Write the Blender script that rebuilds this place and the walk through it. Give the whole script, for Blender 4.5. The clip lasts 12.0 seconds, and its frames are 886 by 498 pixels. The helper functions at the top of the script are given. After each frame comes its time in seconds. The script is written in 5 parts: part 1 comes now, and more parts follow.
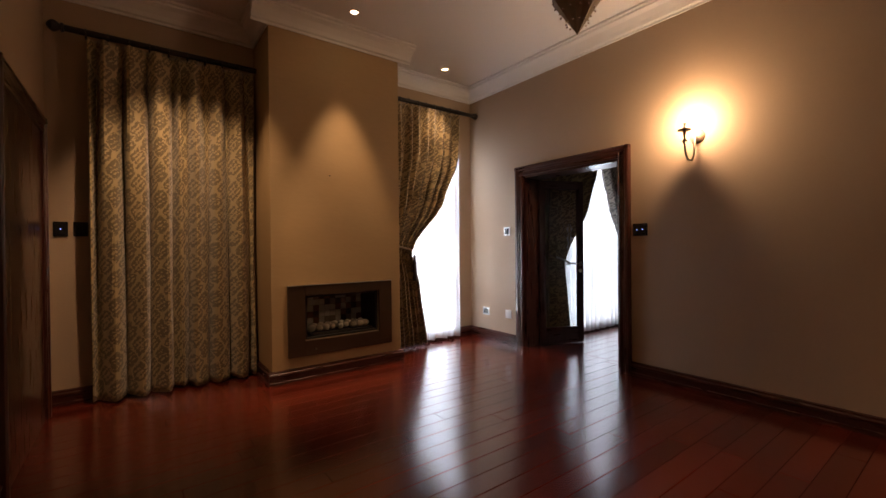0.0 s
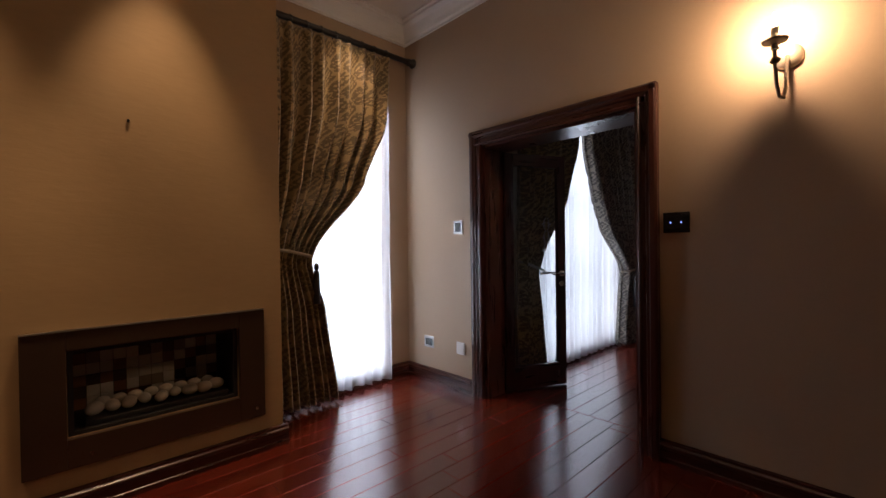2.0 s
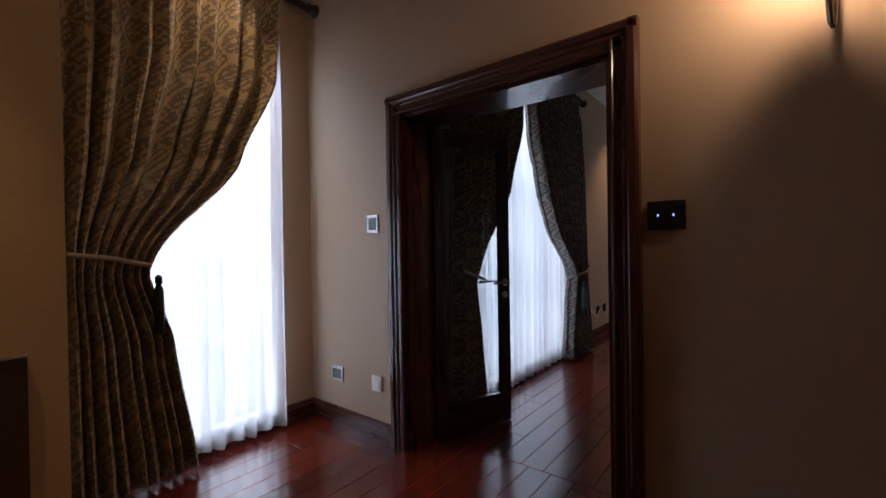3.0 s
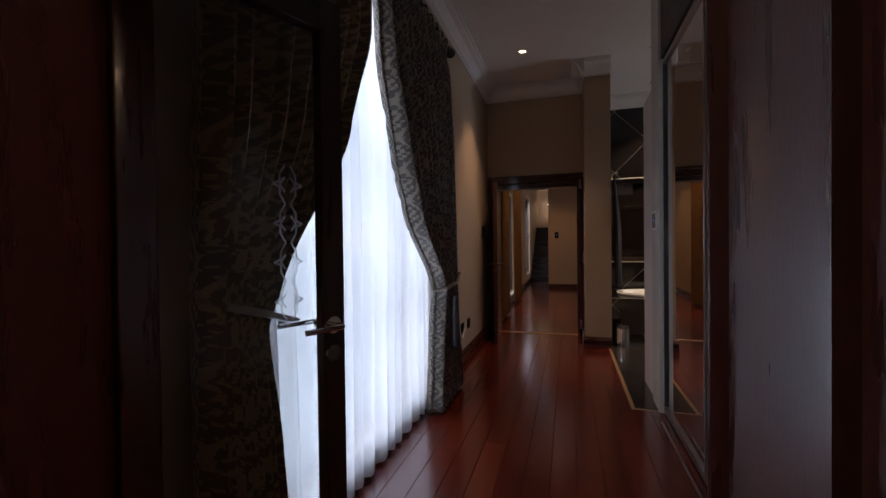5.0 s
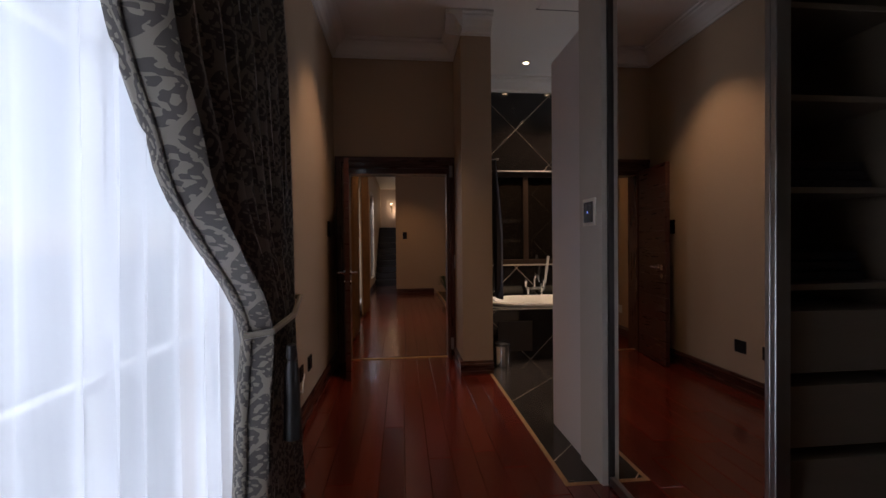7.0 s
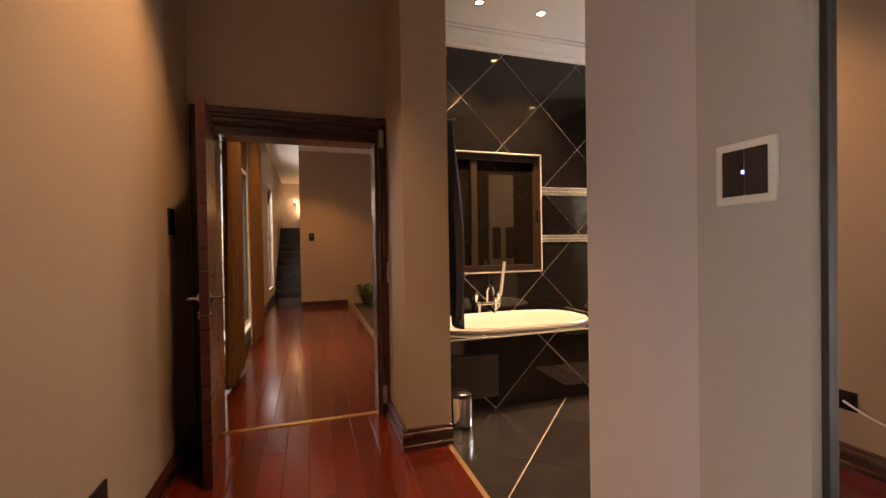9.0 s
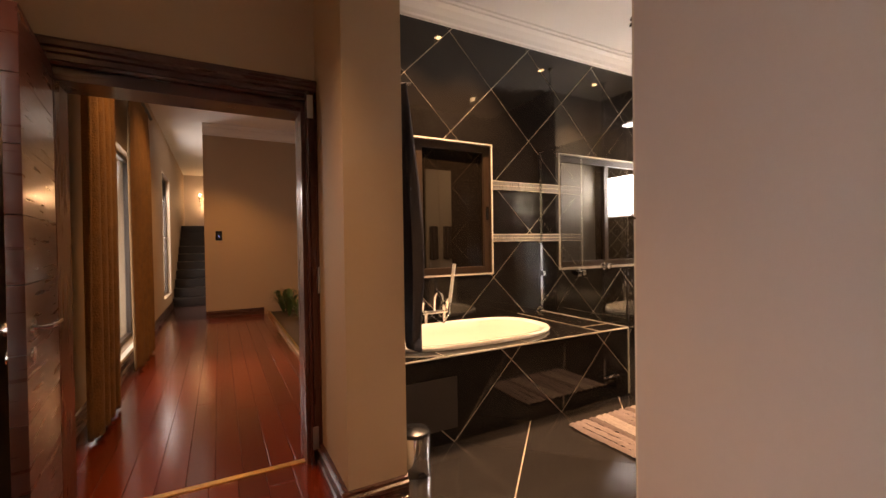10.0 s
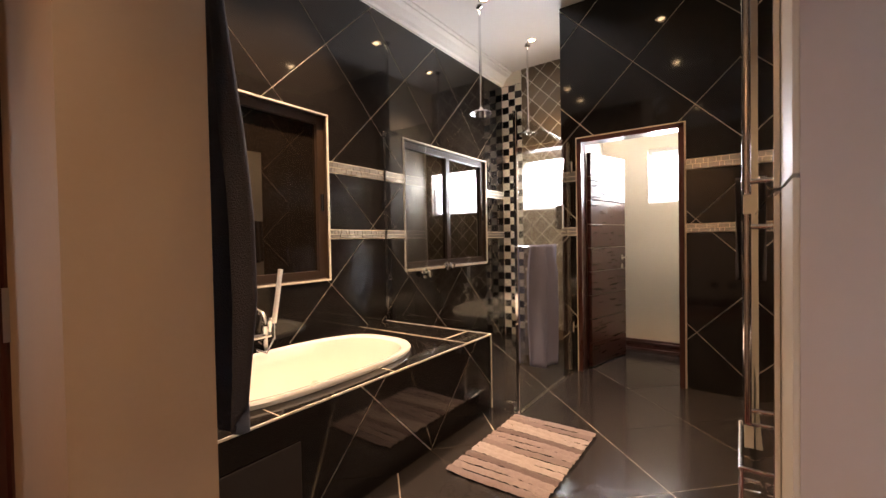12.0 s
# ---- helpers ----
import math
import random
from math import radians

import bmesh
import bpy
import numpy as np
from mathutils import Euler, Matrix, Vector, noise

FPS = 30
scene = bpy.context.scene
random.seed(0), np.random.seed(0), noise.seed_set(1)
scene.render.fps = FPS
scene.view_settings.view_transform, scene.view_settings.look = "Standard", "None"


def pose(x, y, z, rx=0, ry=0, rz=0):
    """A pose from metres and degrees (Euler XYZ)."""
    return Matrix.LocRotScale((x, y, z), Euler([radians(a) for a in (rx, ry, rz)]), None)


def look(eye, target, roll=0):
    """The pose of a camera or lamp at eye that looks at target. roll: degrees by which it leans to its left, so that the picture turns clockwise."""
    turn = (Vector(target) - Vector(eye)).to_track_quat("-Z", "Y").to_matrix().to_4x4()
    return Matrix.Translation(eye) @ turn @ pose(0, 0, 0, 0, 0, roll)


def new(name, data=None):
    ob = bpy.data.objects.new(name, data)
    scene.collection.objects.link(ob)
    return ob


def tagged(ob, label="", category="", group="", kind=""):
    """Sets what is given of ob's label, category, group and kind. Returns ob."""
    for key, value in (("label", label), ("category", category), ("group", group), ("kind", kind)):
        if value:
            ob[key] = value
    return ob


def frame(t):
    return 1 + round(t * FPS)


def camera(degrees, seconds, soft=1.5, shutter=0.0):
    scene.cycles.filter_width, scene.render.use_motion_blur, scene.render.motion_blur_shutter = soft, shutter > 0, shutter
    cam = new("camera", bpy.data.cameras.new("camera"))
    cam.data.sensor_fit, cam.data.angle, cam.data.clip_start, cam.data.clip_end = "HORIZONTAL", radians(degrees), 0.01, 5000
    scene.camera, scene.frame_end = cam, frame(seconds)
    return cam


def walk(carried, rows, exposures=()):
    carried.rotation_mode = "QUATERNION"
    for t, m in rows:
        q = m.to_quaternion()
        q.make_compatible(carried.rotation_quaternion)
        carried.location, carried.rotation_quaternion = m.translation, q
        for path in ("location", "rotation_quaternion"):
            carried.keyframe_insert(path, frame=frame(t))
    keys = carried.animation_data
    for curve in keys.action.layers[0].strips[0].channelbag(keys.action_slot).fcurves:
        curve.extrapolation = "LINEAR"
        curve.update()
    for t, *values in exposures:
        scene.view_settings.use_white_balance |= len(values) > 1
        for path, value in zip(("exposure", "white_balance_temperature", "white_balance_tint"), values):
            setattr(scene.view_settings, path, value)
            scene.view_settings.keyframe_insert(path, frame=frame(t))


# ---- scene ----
cam = camera(93.76, 12.0)
# seconds, x, y, z, yaw, pitch, roll
ROWS = [
    (0.0, -0.023, -0.037, 1.174, -36.60, -0.39, 0.53),
    (0.5, 0.209, 0.301, 1.180, -37.05, -0.70, 0.17),
    (1.0, 0.456, 0.616, 1.188, -38.50, -0.50, 0.18),
    (1.5, 0.815, 0.853, 1.195, -40.00, -0.64, 0.68),
    (2.0, 1.139, 1.114, 1.200, -43.31, -0.52, 0.77),
    (2.5, 1.452, 1.364, 1.205, -47.11, -0.47, 0.92),
    (3.0, 1.814, 1.558, 1.205, -51.56, -0.51, 0.95),
    (3.5, 2.167, 1.746, 1.207, -56.20, -0.41, 1.05),
    (5.5, 3.485, 2.420, 1.187, -79.79, -0.84, 0.63),
    (6.0, 3.800, 2.508, 1.186, -86.47, -0.91, 0.67),
    (6.5, 4.087, 2.594, 1.187, -91.99, -0.89, 0.47),
    (7.0, 4.421, 2.651, 1.189, -95.66, -0.79, 0.57),
    (9.0, 5.785, 2.629, 1.189, -107.90, -0.61, 0.91),
    (9.5, 6.096, 2.613, 1.185, -112.57, -0.65, 0.81),
    (10.0, 6.368, 2.581, 1.183, -118.37, -0.67, 0.86),
    (10.5, 6.599, 2.508, 1.182, -125.26, -0.67, 0.83),
    (11.0, 6.820, 2.468, 1.180, -132.25, -0.74, 0.81),
    (11.5, 6.973, 2.409, 1.177, -138.55, -0.95, 0.95),
    (12.0, 7.103, 2.321, 1.170, -144.38, -1.10, 1.04),
]
EXPOSURES = [(0.0, 0.2, 6500, 18), (1.5, -0.15, 6300, 18), (2.5, -0.45, 6000, 18), (3.5, -0.75, 5700, 16), (5.5, -0.38, 6000, 18), (7.0, -0.6, 6100, 18), (9.0, 0.85, 8400, 24), (10.0, 0.95, 8900, 26), (11.0, 1.15, 7700, 22), (12.0, 0.9, 7000, 20)]
walk(cam, [(t, pose(x, y, z, 90 + pitch, roll, yaw)) for t, x, y, z, yaw, pitch, roll in ROWS], EXPOSURES)

# ---------------------------------------------------------------- daylight and lamps
world = bpy.data.worlds.new("world")
scene.world = world
world.use_nodes = True
sky = world.node_tree.nodes.new("ShaderNodeTexSky")
sky.sky_type = "NISHITA"
sky.sun_disc = False
sky.sun_elevation, sky.sun_rotation = radians(40), radians(20)
world.node_tree.links.new(sky.outputs[0], world.node_tree.nodes["Background"].inputs[0])
world.node_tree.nodes["Background"].inputs[1].default_value = 0.10
sun = new("sun", bpy.data.lights.new("sun", "SUN"))
sun.data.energy, sun.data.angle, sun.data.color = 0.8, radians(15), (1.0, 0.96, 0.9)
sun.matrix_world = look((0, 30, 25), (4, 4, 0))

WARM = (1.0, 0.66, 0.37)
SPOT_W, SCONCE_W = 55.0, 26.0


def window_light(name, at, towards, w, h, watts):
    """Sky light in a window's opening."""
    ob = new(name, bpy.data.lights.new(name, "AREA"))
    ob.data.shape, ob.data.size, ob.data.size_y = "RECTANGLE", w, h
    ob.data.energy, ob.data.color = watts, (0.82, 0.90, 1.0)
    ob.matrix_world = look(at, towards)


def spot(x, y, z, watts, degrees=75, blend=0.6, tilt=(0, 0), colour=WARM):
    ob = new("downlight_lamp", bpy.data.lights.new("downlight_lamp", "SPOT"))
    ob.data.energy, ob.data.color, ob.data.shadow_soft_size = watts, colour, 0.03
    ob.data.spot_size, ob.data.spot_blend = radians(degrees), blend
    ob.matrix_world = look((x, y, z), (x + tilt[0], y + tilt[1] + 0.0001, z - 1))


window_light("daylight_lounge", (2.85, 4.30, 1.25), (2.85, 0, 1.0), 0.9, 2.3, 60)
window_light("daylight_dressing", (5.25, 3.46, 1.3), (5.25, 0, 1.0), 1.7, 2.4, 55)
window_light("daylight_shower", (8.86, -2.42, 1.82), (8.86, 0, 1.2), 0.7, 0.55, 46)
window_light("daylight_toilet", (7.72, -2.42, 1.83), (7.72, 0, 1.0), 0.40, 0.54, 48)
window_light("daylight_hall", (11.2, 3.62, 1.2), (11.2, 0, 0.8), 1.9, 1.9, 26)
window_light("daylight_stairs", (15.5, 3.62, 1.4), (15.5, 0, 0.8), 1.1, 2.1, 45)

# ---------------------------------------------------------------- helpers
def box(bm, x0, x1, y0, y1, z0, z1, bev=0.0):
    """An axis-parallel box added to bm, its edges rounded by bev."""
    m = Matrix.LocRotScale(((x0 + x1) / 2, (y0 + y1) / 2, (z0 + z1) / 2), None, (abs(x1 - x0), abs(y1 - y0), abs(z1 - z0)))
    vs = bmesh.ops.create_cube(bm, size=1, matrix=m)["verts"]
    if bev:
        es = list({e for v in vs for e in v.link_edges})
        bmesh.ops.bevel(bm, geom=es, offset=bev, segments=2, affect="EDGES", profile=0.6)
    return bm


def boxes(*dims, bev=0.0):
    bm = bmesh.new()
    for d in dims:
        box(bm, *d, bev=bev)
    return bm


def tube(bm, a, b, r, r2=None, n=14, caps=True):
    """A round bar from a to b."""
    a, b = Vector(a), Vector(b)
    d = b - a
    m = Matrix.Translation((a + b) / 2) @ d.to_track_quat("Z", "Y").to_matrix().to_4x4()
    bmesh.ops.create_cone(bm, cap_ends=caps, segments=n, radius1=r, radius2=r if r2 is None else r2, depth=d.length, matrix=m)
    return bm


def ball(bm, c, r, squash=(1, 1, 1), n=12):
    bmesh.ops.create_uvsphere(bm, u_segments=n, v_segments=max(6, n // 2 + 2), radius=r, matrix=Matrix.LocRotScale(c, None, squash))
    return bm


def lathe(bm, profile, centre=(0, 0, 0), n=28, sx=1.0, sy=1.0):
    """A turned shape: profile of (radius, height)."""
    rings = []
    for r, h in profile:
        rings.append([bm.verts.new((centre[0] + sx * r * math.cos(2 * math.pi * k / n), centre[1] + sy * r * math.sin(2 * math.pi * k / n), centre[2] + h)) for k in range(n)])
    for a, b in zip(rings, rings[1:]):
        for k in range(n):
            bm.faces.new((a[k], a[(k + 1) % n], b[(k + 1) % n], b[k]))
    return bm


def pipe(bm, points, r, n=10):
    """A bent round bar through points."""
    pts = [Vector(p) for p in points]
    rings = []
    for i, p in enumerate(pts):
        d = (pts[min(i + 1, len(pts) - 1)] - pts[max(i - 1, 0)]).normalized()
        q = d.to_track_quat("Z", "Y")
        rings.append([bm.verts.new(p + q @ Vector((r * math.cos(2 * math.pi * k / n), r * math.sin(2 * math.pi * k / n), 0))) for k in range(n)])
    for a, b in zip(rings, rings[1:]):
        for k in range(n):
            bm.faces.new((a[k], a[(k + 1) % n], b[(k + 1) % n], b[k]))
    bm.faces.new(rings[0][::-1])
    bm.faces.new(rings[-1])
    return bm


def extrude_profile(bm, profile, a, b, out, up=(0, 0, 1)):
    """A moulding: profile of (out, up) pairs swept straight from a to b."""
    a, b, o, u = Vector(a), Vector(b), Vector(out), Vector(up)
    ra = [bm.verts.new(a + o * p + u * q) for p, q in profile]
    rb = [bm.verts.new(b + o * p + u * q) for p, q in profile]
    n = len(profile)
    for k in range(n):
        bm.faces.new((ra[k], ra[(k + 1) % n], rb[(k + 1) % n], rb[k]))
    bm.faces.new(ra[::-1])
    bm.faces.new(rb)
    return bm


def finish(name, bm, material, smooth=False):
    bmesh.ops.recalc_face_normals(bm, faces=bm.faces)
    me = bpy.data.meshes.new(name)
    bm.to_mesh(me)
    bm.free()
    if smooth:
        for f in me.polygons:
            f.use_smooth = True
        me.set_sharp_from_angle(angle=radians(40))
    me.materials.append(material)
    return me


def thing(name, base, label, category, group="", kind=""):
    """The Empty at a thing's base, which parents its parts."""
    ob = new(name)
    ob.empty_display_size = 0.1
    ob.location = base
    return tagged(ob, label, category, group, kind)


def part(name, bm, material, parent, label="", smooth=False):
    """One mesh, built in world coordinates, under a thing or a part."""
    ob = new(name, finish(name, bm, material, smooth))
    ob.parent = parent
    if parent.parent is None:
        ob.matrix_parent_inverse = Matrix.Translation(-parent.location)
    if label:
        ob["label"] = label
    return ob


def solo(name, bm, material, label, category, kind="", smooth=False, group=""):
    return tagged(new(name, finish(name, bm, material, smooth)), label, category, group, kind)


# ---------------------------------------------------------------- materials
def mat(name, colour, rough=0.5, metal=0.0, var=0.12, scale=6.0, bump=0.05, fine=120.0, spec=0.5, coat=0.0, stretch=(1, 1, 1), per=0.0):
    """A principled surface: two scales of colour change, fine relief, wear in the gloss; per: change from piece to piece."""
    m = bpy.data.materials.new(name)
    m.use_nodes = True
    nt = m.node_tree
    b = nt.nodes["Principled BSDF"]
    co = nt.nodes.new("ShaderNodeTexCoord")
    mp = nt.nodes.new("ShaderNodeMapping")
    mp.inputs["Scale"].default_value = stretch
    nt.links.new(co.outputs["Object"], mp.inputs["Vector"])
    n1 = nt.nodes.new("ShaderNodeTexNoise")
    n1.inputs["Scale"].default_value = scale
    n1.inputs["Detail"].default_value = 5
    n2 = nt.nodes.new("ShaderNodeTexNoise")
    n2.inputs["Scale"].default_value = fine
    n2.inputs["Detail"].default_value = 3
    for n in (n1, n2):
        nt.links.new(mp.outputs[0], n.inputs["Vector"])
    mix = nt.nodes.new("ShaderNodeMix")
    mix.data_type = "RGBA"
    mix.inputs["A"].default_value = (*[c * (1 - var) for c in colour], 1)
    mix.inputs["B"].default_value = (*[min(1, c * (1 + var)) for c in colour], 1)
    ad = nt.nodes.new("ShaderNodeMath")
    ad.operation = "MULTIPLY_ADD"
    ad.inputs[1].default_value = 0.35
    nt.links.new(n2.outputs["Fac"], ad.inputs[0])
    sc = nt.nodes.new("ShaderNodeMath")
    sc.operation = "MULTIPLY"
    sc.inputs[1].default_value = 0.65
    nt.links.new(n1.outputs["Fac"], sc.inputs[0])
    nt.links.new(sc.outputs[0], ad.inputs[2])
    nt.links.new(ad.outputs[0], mix.inputs["Factor"])
    out = mix.outputs["Result"]
    if per:
        oi = nt.nodes.new("ShaderNodeObjectInfo")
        hs = nt.nodes.new("ShaderNodeHueSaturation")
        mr = nt.nodes.new("ShaderNodeMapRange")
        mr.inputs["To Min"].default_value = 1 - per
        mr.inputs["To Max"].default_value = 1 + per
        nt.links.new(oi.outputs["Random"], mr.inputs["Value"])
        nt.links.new(mr.outputs[0], hs.inputs["Value"])
        nt.links.new(out, hs.inputs["Color"])
        out = hs.outputs[0]
    nt.links.new(out, b.inputs["Base Color"])
    rr = nt.nodes.new("ShaderNodeMapRange")
    rr.inputs["To Min"].default_value = rough * 0.8
    rr.inputs["To Max"].default_value = min(1, rough * 1.25)
    nt.links.new(n1.outputs["Fac"], rr.inputs["Value"])
    nt.links.new(rr.outputs[0], b.inputs["Roughness"])
    b.inputs["Metallic"].default_value = metal
    b.inputs["Specular IOR Level"].default_value = spec
    b.inputs["Coat Weight"].default_value = coat
    b.inputs["Coat Roughness"].default_value = 0.08
    if bump:
        bp = nt.nodes.new("ShaderNodeBump")
        bp.inputs["Strength"].default_value = bump
        bp.inputs["Distance"].default_value = 0.01
        nt.links.new(n2.outputs["Fac"], bp.inputs["Height"])
        nt.links.new(bp.outputs[0], b.inputs["Normal"])
    return m


def glow(name, colour, strength):
    m = bpy.data.materials.new(name)
    m.use_nodes = True
    nt = m.node_tree
    e = nt.nodes.new("ShaderNodeEmission")
    e.inputs[0].default_value = (*colour, 1)
    e.inputs[1].default_value = strength
    nt.links.new(e.outputs[0], nt.nodes["Material Output"].inputs[0])
    return m


def sheer_mat(name, through_share):
    m = bpy.data.materials.new(name)
    m.use_nodes = True
    nt = m.node_tree
    d = nt.nodes.new("ShaderNodeBsdfDiffuse")
    t = nt.nodes.new("ShaderNodeBsdfTranslucent")
    p = nt.nodes.new("ShaderNodeBsdfTransparent")
    for n in (d, t):
        n.inputs[0].default_value = (0.86, 0.87, 0.9, 1)
    a, b = nt.nodes.new("ShaderNodeMixShader"), nt.nodes.new("ShaderNodeMixShader")
    a.inputs[0].default_value = 0.6
    b.inputs[0].default_value = through_share
    w = nt.nodes.new("ShaderNodeTexNoise")
    w.inputs["Scale"].default_value = 900
    bp = nt.nodes.new("ShaderNodeBump")
    bp.inputs["Strength"].default_value = 0.1
    bp.inputs["Distance"].default_value = 0.002
    nt.links.new(w.outputs["Fac"], bp.inputs["Height"])
    nt.links.new(bp.outputs[0], d.inputs["Normal"])
    nt.links.new(d.outputs[0], a.inputs[1])
    nt.links.new(t.outputs[0], a.inputs[2])
    nt.links.new(a.outputs[0], b.inputs[1])
    nt.links.new(p.outputs[0], b.inputs[2])
    nt.links.new(b.outputs[0], nt.nodes["Material Output"].inputs[0])
    return m


def glass_mat(name, tint, mirror=0.12, most=0.9):
    """Thin clear glass: mostly passes light straight, with a gloss that grows to the edge."""
    m = bpy.data.materials.new(name)
    m.use_nodes = True
    nt = m.node_tree
    p = nt.nodes.new("ShaderNodeBsdfTransparent")
    p.inputs[0].default_value = (*tint, 1)
    g = nt.nodes.new("ShaderNodeBsdfGlossy")
    g.inputs["Roughness"].default_value = 0.015
    lw = nt.nodes.new("ShaderNodeLayerWeight")
    lw.inputs[0].default_value = 0.35
    mr = nt.nodes.new("ShaderNodeMapRange")
    mr.inputs["To Min"].default_value = mirror
    mr.inputs["To Max"].default_value = most
    nt.links.new(lw.outputs["Fresnel"], mr.inputs["Value"])
    mx = nt.nodes.new("ShaderNodeMixShader")
    nt.links.new(mr.outputs[0], mx.inputs[0])
    nt.links.new(p.outputs[0], mx.inputs[1])
    nt.links.new(g.outputs[0], mx.inputs[2])
    nt.links.new(mx.outputs[0], nt.nodes["Material Output"].inputs[0])
    return m


def damask_mat(name, ground, figure, cell=(0.13, 0.20)):
    """Woven brocade: pale ogee figures on a dark satin ground, by the cloth's own u and v in metres."""
    m = bpy.data.materials.new(name)
    m.use_nodes = True
    nt = m.node_tree
    b = nt.nodes["Principled BSDF"]
    uv = nt.nodes.new("ShaderNodeUVMap")
    uv.uv_map = "cloth"
    sep = nt.nodes.new("ShaderNodeSeparateXYZ")
    nz = nt.nodes.new("ShaderNodeTexNoise")
    nz.inputs["Scale"].default_value = 22
    nz.inputs["Detail"].default_value = 3
    nt.links.new(uv.outputs[0], nz.inputs["Vector"])
    nt.links.new(uv.outputs[0], sep.inputs[0])

    def op(kind, a, c=None):
        n = nt.nodes.new("ShaderNodeMath")
        n.operation = kind
        for k, v in enumerate((a, c)):
            if v is None:
                continue
            if isinstance(v, (int, float)):
                n.inputs[k].default_value = v
            else:
                nt.links.new(v, n.inputs[k])
        return n.outputs[0]

    wob = op("MULTIPLY", op("SUBTRACT", nz.outputs["Fac"], 0.5), 2.8)
    u = op("ADD", op("MULTIPLY", sep.outputs[0], 2 * math.pi / cell[0]), wob)
    v = op("ADD", op("MULTIPLY", sep.outputs[1], 2 * math.pi / cell[1]), wob)
    f = op("ADD", op("COSINE", u), op("COSINE", v))
    ring = op("LESS_THAN", op("ABSOLUTE", f), 0.30)
    leaf = op("GREATER_THAN", op("ADD", op("MULTIPLY", op("COSINE", op("MULTIPLY", u, 4)), op("COSINE", op("MULTIPLY", v, 5))), op("MULTIPLY", f, 0.5)), 0.75)
    neg = op("LESS_THAN", op("ADD", op("MULTIPLY", op("COSINE", op("MULTIPLY", u, 3)), op("COSINE", op("MULTIPLY", v, 6))), op("MULTIPLY", f, 0.5)), -1.05)
    fac = op("MINIMUM", op("ADD", op("ADD", ring, leaf), neg), 1)
    mix = nt.nodes.new("ShaderNodeMix")
    mix.data_type = "RGBA"
    mix.inputs["A"].default_value = (*ground, 1)
    mix.inputs["B"].default_value = (*figure, 1)
    nt.links.new(fac, mix.inputs["Factor"])
    nt.links.new(mix.outputs["Result"], b.inputs["Base Color"])
    b.inputs["Sheen Weight"].default_value = 0.3
    rg = nt.nodes.new("ShaderNodeMapRange")
    rg.inputs["To Min"].default_value = 0.5
    rg.inputs["To Max"].default_value = 0.34
    nt.links.new(fac, rg.inputs["Value"])
    nt.links.new(rg.outputs[0], b.inputs["Roughness"])
    th = nt.nodes.new("ShaderNodeTexNoise")
    th.inputs["Scale"].default_value = 500
    nt.links.new(uv.outputs[0], th.inputs["Vector"])
    bp = nt.nodes.new("ShaderNodeBump")
    bp.inputs["Strength"].default_value = 0.25
    bp.inputs["Distance"].default_value = 0.002
    nt.links.new(op("ADD", op("MULTIPLY", fac, 0.6), th.outputs["Fac"]), bp.inputs["Height"])
    nt.links.new(bp.outputs[0], b.inputs["Normal"])
    return m


PAINT = mat("beige_paint", (0.41, 0.30, 0.20), 0.62, var=0.07, scale=1.7, bump=0.05, fine=60)
BREAST = mat("tan_paint", (0.40, 0.27, 0.13), 0.6, var=0.14, scale=2.6, bump=0.10, fine=30, stretch=(0.5, 0.5, 1.6))
PALE = mat("pale_paint", (0.60, 0.53, 0.49), 0.55, var=0.04, scale=1.5, bump=0.03, fine=70)
# paler pewter for the sconce backplate, the lamp's light painted into its colour
ROSE = mat("lit_pewter", (0.50, 0.43, 0.32), 0.4, metal=0.5, var=0.15)
CHEEK = mat("warm_grey_paint", (0.47, 0.41, 0.34), 0.55, var=0.05, scale=1.5, bump=0.03, fine=70)
CREAM = mat("cream_paint", (0.72, 0.66, 0.55), 0.55, var=0.04, scale=2, bump=0.03, fine=70)
WHITE = mat("white_paint", (0.78, 0.76, 0.72), 0.6, var=0.03, scale=1.2, bump=0.03, fine=60)
MAHOGANY = mat("mahogany", (0.050, 0.013, 0.008), 0.28, var=0.35, scale=5, bump=0.05, fine=60, coat=0.5, stretch=(6, 6, 0.6))
MAHOGANY_H = mat("mahogany_level", (0.050, 0.013, 0.008), 0.28, var=0.35, scale=5, bump=0.05, fine=60, coat=0.5, stretch=(0.7, 0.7, 8))
PLANK = mat("plank_varnish", (0.100, 0.012, 0.005), 0.19, var=0.35, scale=4, bump=0.010, fine=40, coat=0.7, stretch=(0.5, 9, 3), per=0.35)
PLANK.node_tree.nodes["Principled BSDF"].inputs["Coat Roughness"].default_value = 0.17
SUBFLOOR = mat("plank_joint", (0.02, 0.006, 0.004), 0.7)
TILE = mat("black_tile", (0.012, 0.010, 0.009), 0.07, var=0.4, scale=9, bump=0.0, fine=150, spec=0.6, per=0.2)
FTILE = mat("charcoal_floor_tile", (0.030, 0.026, 0.025), 0.16, var=0.35, scale=7, bump=0.006, fine=150, per=0.2)
GROUT = mat("cream_grout", (0.74, 0.64, 0.50), 0.8, var=0.1)
MOSAIC_S = mat("silver_mosaic", (0.75, 0.70, 0.62), 0.18, metal=0.7, var=0.3, per=0.35)
MOSAIC_W = mat("white_mosaic", (0.75, 0.70, 0.60), 0.2, var=0.1)
CHROME = mat("chrome", (0.80, 0.80, 0.80), 0.07, metal=1.0, var=0.04, bump=0.0)
STEEL = mat("brushed_aluminium", (0.42, 0.41, 0.40), 0.32, metal=1.0, var=0.06, bump=0.02)
